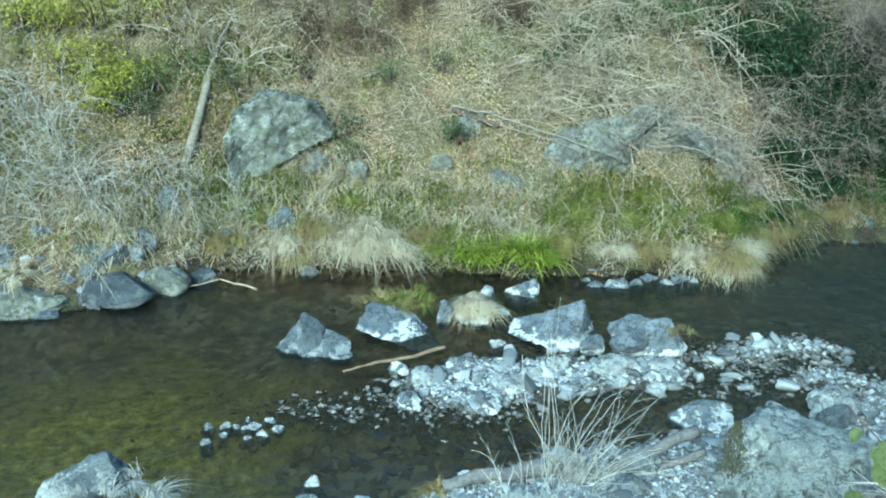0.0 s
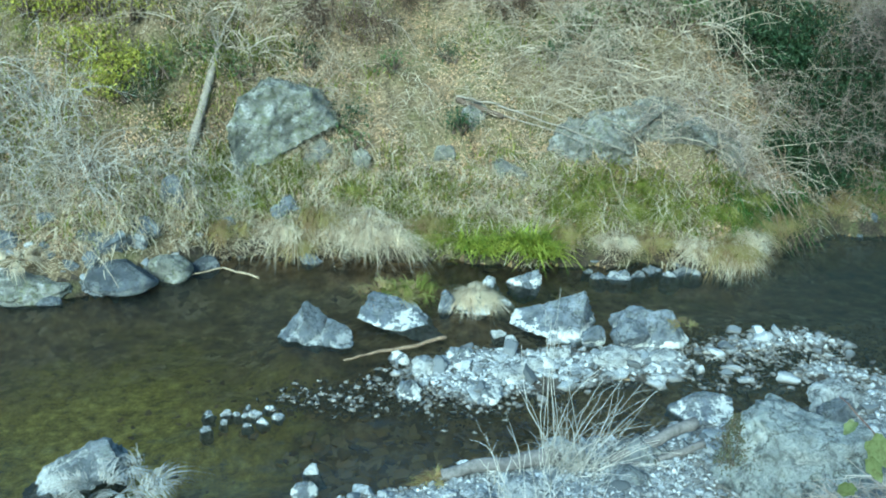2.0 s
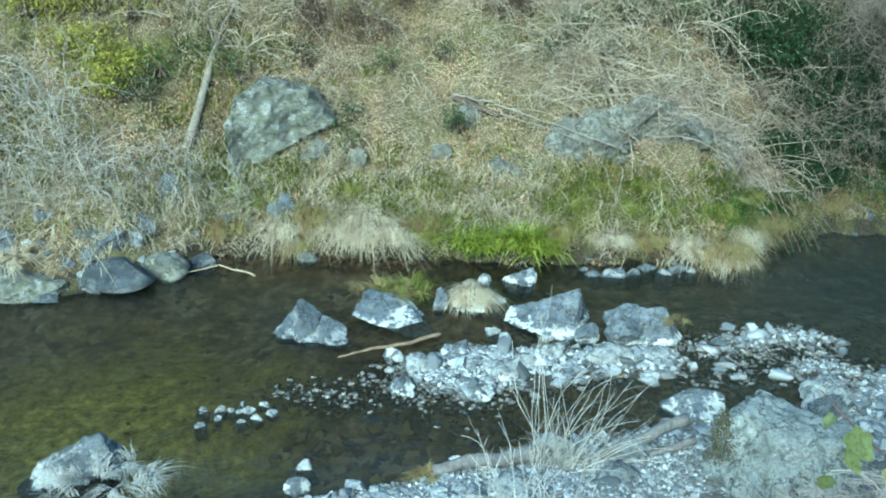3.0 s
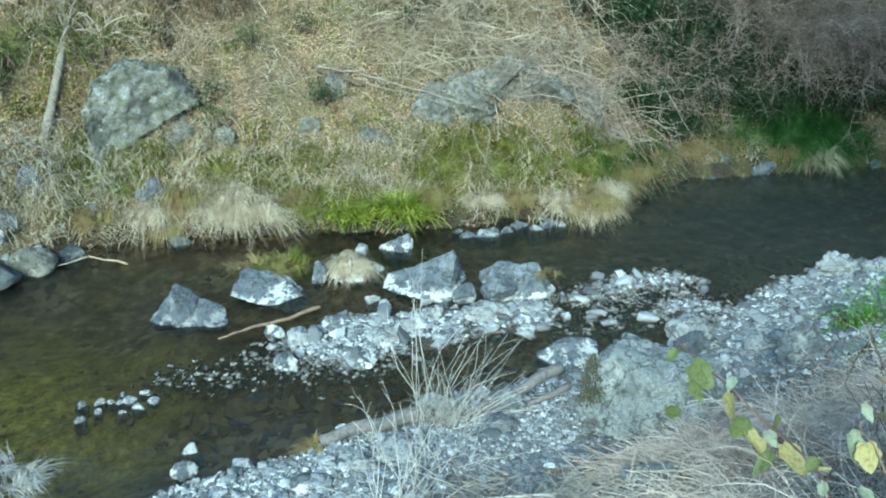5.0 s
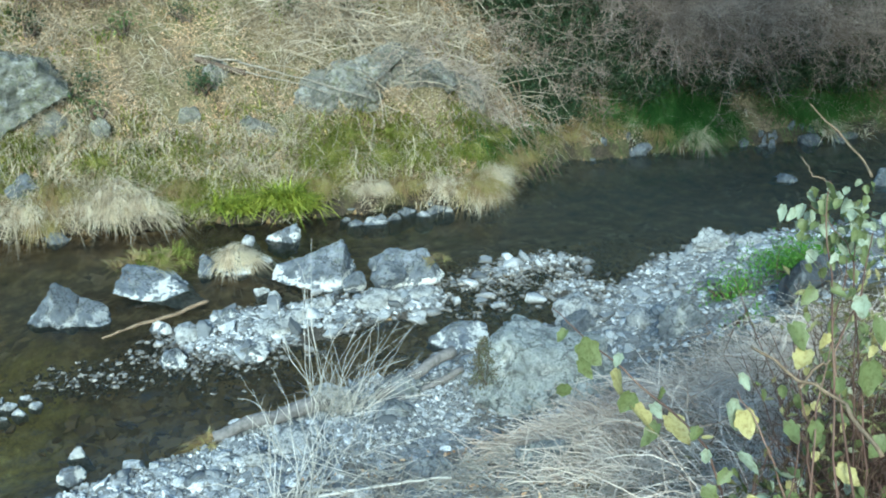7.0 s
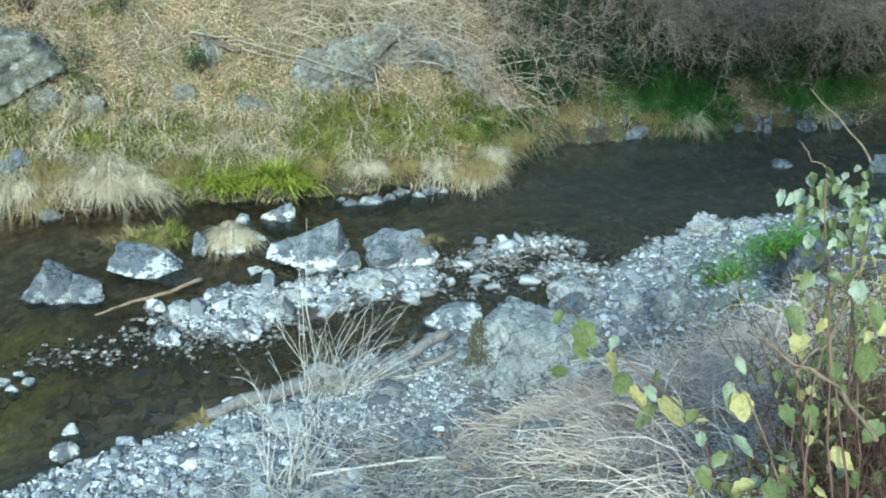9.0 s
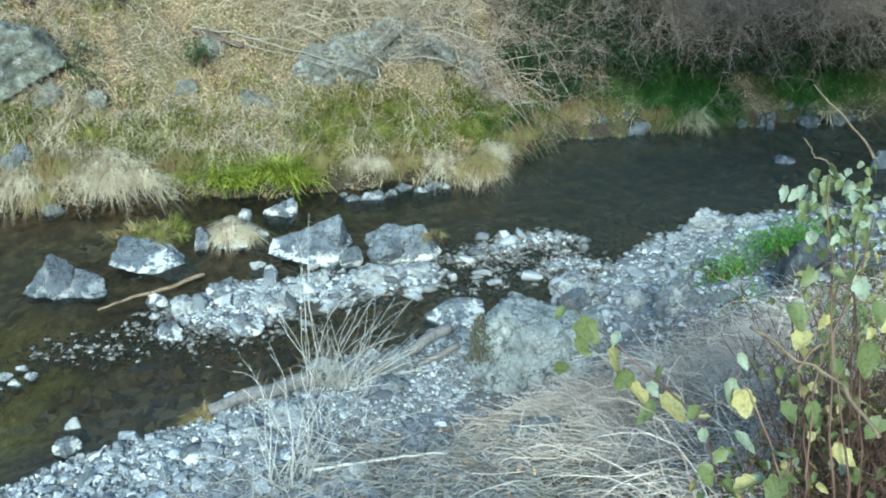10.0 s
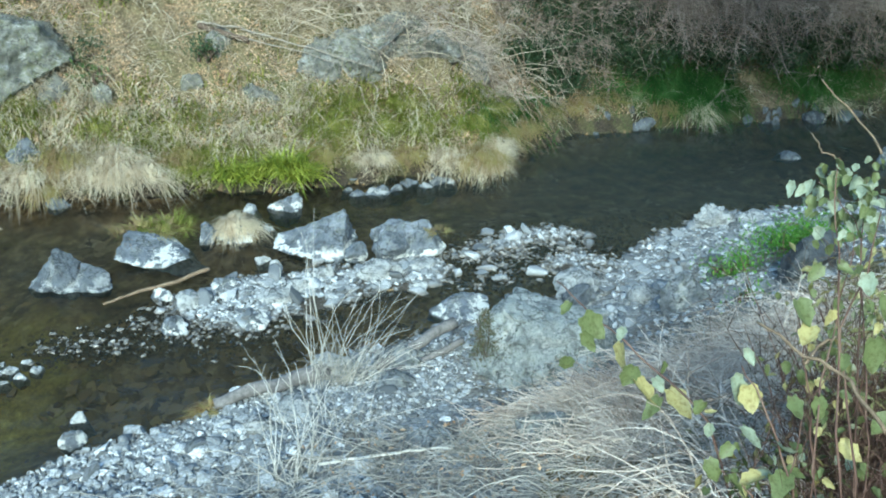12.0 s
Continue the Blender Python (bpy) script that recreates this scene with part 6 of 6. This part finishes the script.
STEM_LEAVES = [(1.60 + rng.normal(0, 0.07), 1.86 + rng.normal(0, 0.08), rng.uniform(1.9, 2.35), rng.uniform(0.022, 0.05), int(rng.choice([0, 0, 0, 0, 1]))) for _ in range(46)]
LOWER_LEAVES = [(rng.uniform(1.15, 1.75), rng.uniform(1.55, 1.9), rng.uniform(1.6, 1.95), rng.uniform(0.025, 0.06), int(rng.choice([0, 0, 0, 0, 2, 1]))) for _ in range(50)]
vine("tall vine of thin red-brown stems with pale green leaves", (1.42, 1.42),
     [(0.0042, (1.34, 1.49, 1.89), (1.43, 1.66, 2.08), (1.53, 1.86, 2.27), (1.62, 2.01, 2.40), (1.68, 2.09, 2.53)), (0.0042, (1.42, 1.48, 1.88), (1.49, 1.65, 2.04), (1.54, 1.78, 2.16), (1.65, 1.87, 2.33), (1.74, 1.98, 2.43)),
      (0.0036, (1.27, 1.49, 1.91), (1.41, 1.68, 2.07), (1.59, 1.87, 2.25), (1.66, 1.97, 2.41)), (0.0036, (1.5, 1.55, 1.9), (1.58, 1.72, 2.1), (1.70, 1.95, 2.35), (1.78, 2.08, 2.5)), (0.003, (1.5, 1.6, 1.8), (1.62, 1.86, 2.15), (1.66, 2.0, 2.4), (1.60, 2.14, 2.47)),
      (0.003, (1.3, 1.6, 1.8), (1.45, 1.75, 1.95), (1.65, 1.85, 2.1))], TALL_LEAVES + CROWN_LEAVES + STEM_LEAVES + LOWER_LEAVES)
log("fallen_branch", (1.27, 1.83, 2.23), (1.35, 1.40, 2.16), 0.004, 0.0055, TAN_WOOD, "bare tan branch leaning through the vine", "branch", 0.03)
log("fallen_branch", (1.31, 1.67, 2.19), (1.43, 1.71, 2.23), 0.0045, 0.003, TAN_WOOD, "forked bare tan twig in the vine", "branch", 0.02)
log("dead_stalk", (1.76, 2.37, 2.72), (1.82, 2.12, 2.56), 0.002, 0.004, TAN_WOOD, "thin bare twig rising above the vine", "twig", 0.02)
log("dead_stalk", (1.67, 2.26, 2.59), (1.70, 2.14, 2.54), 0.0015, 0.003, TAN_WOOD, "thin bare twig rising above the vine", "twig", 0.02)
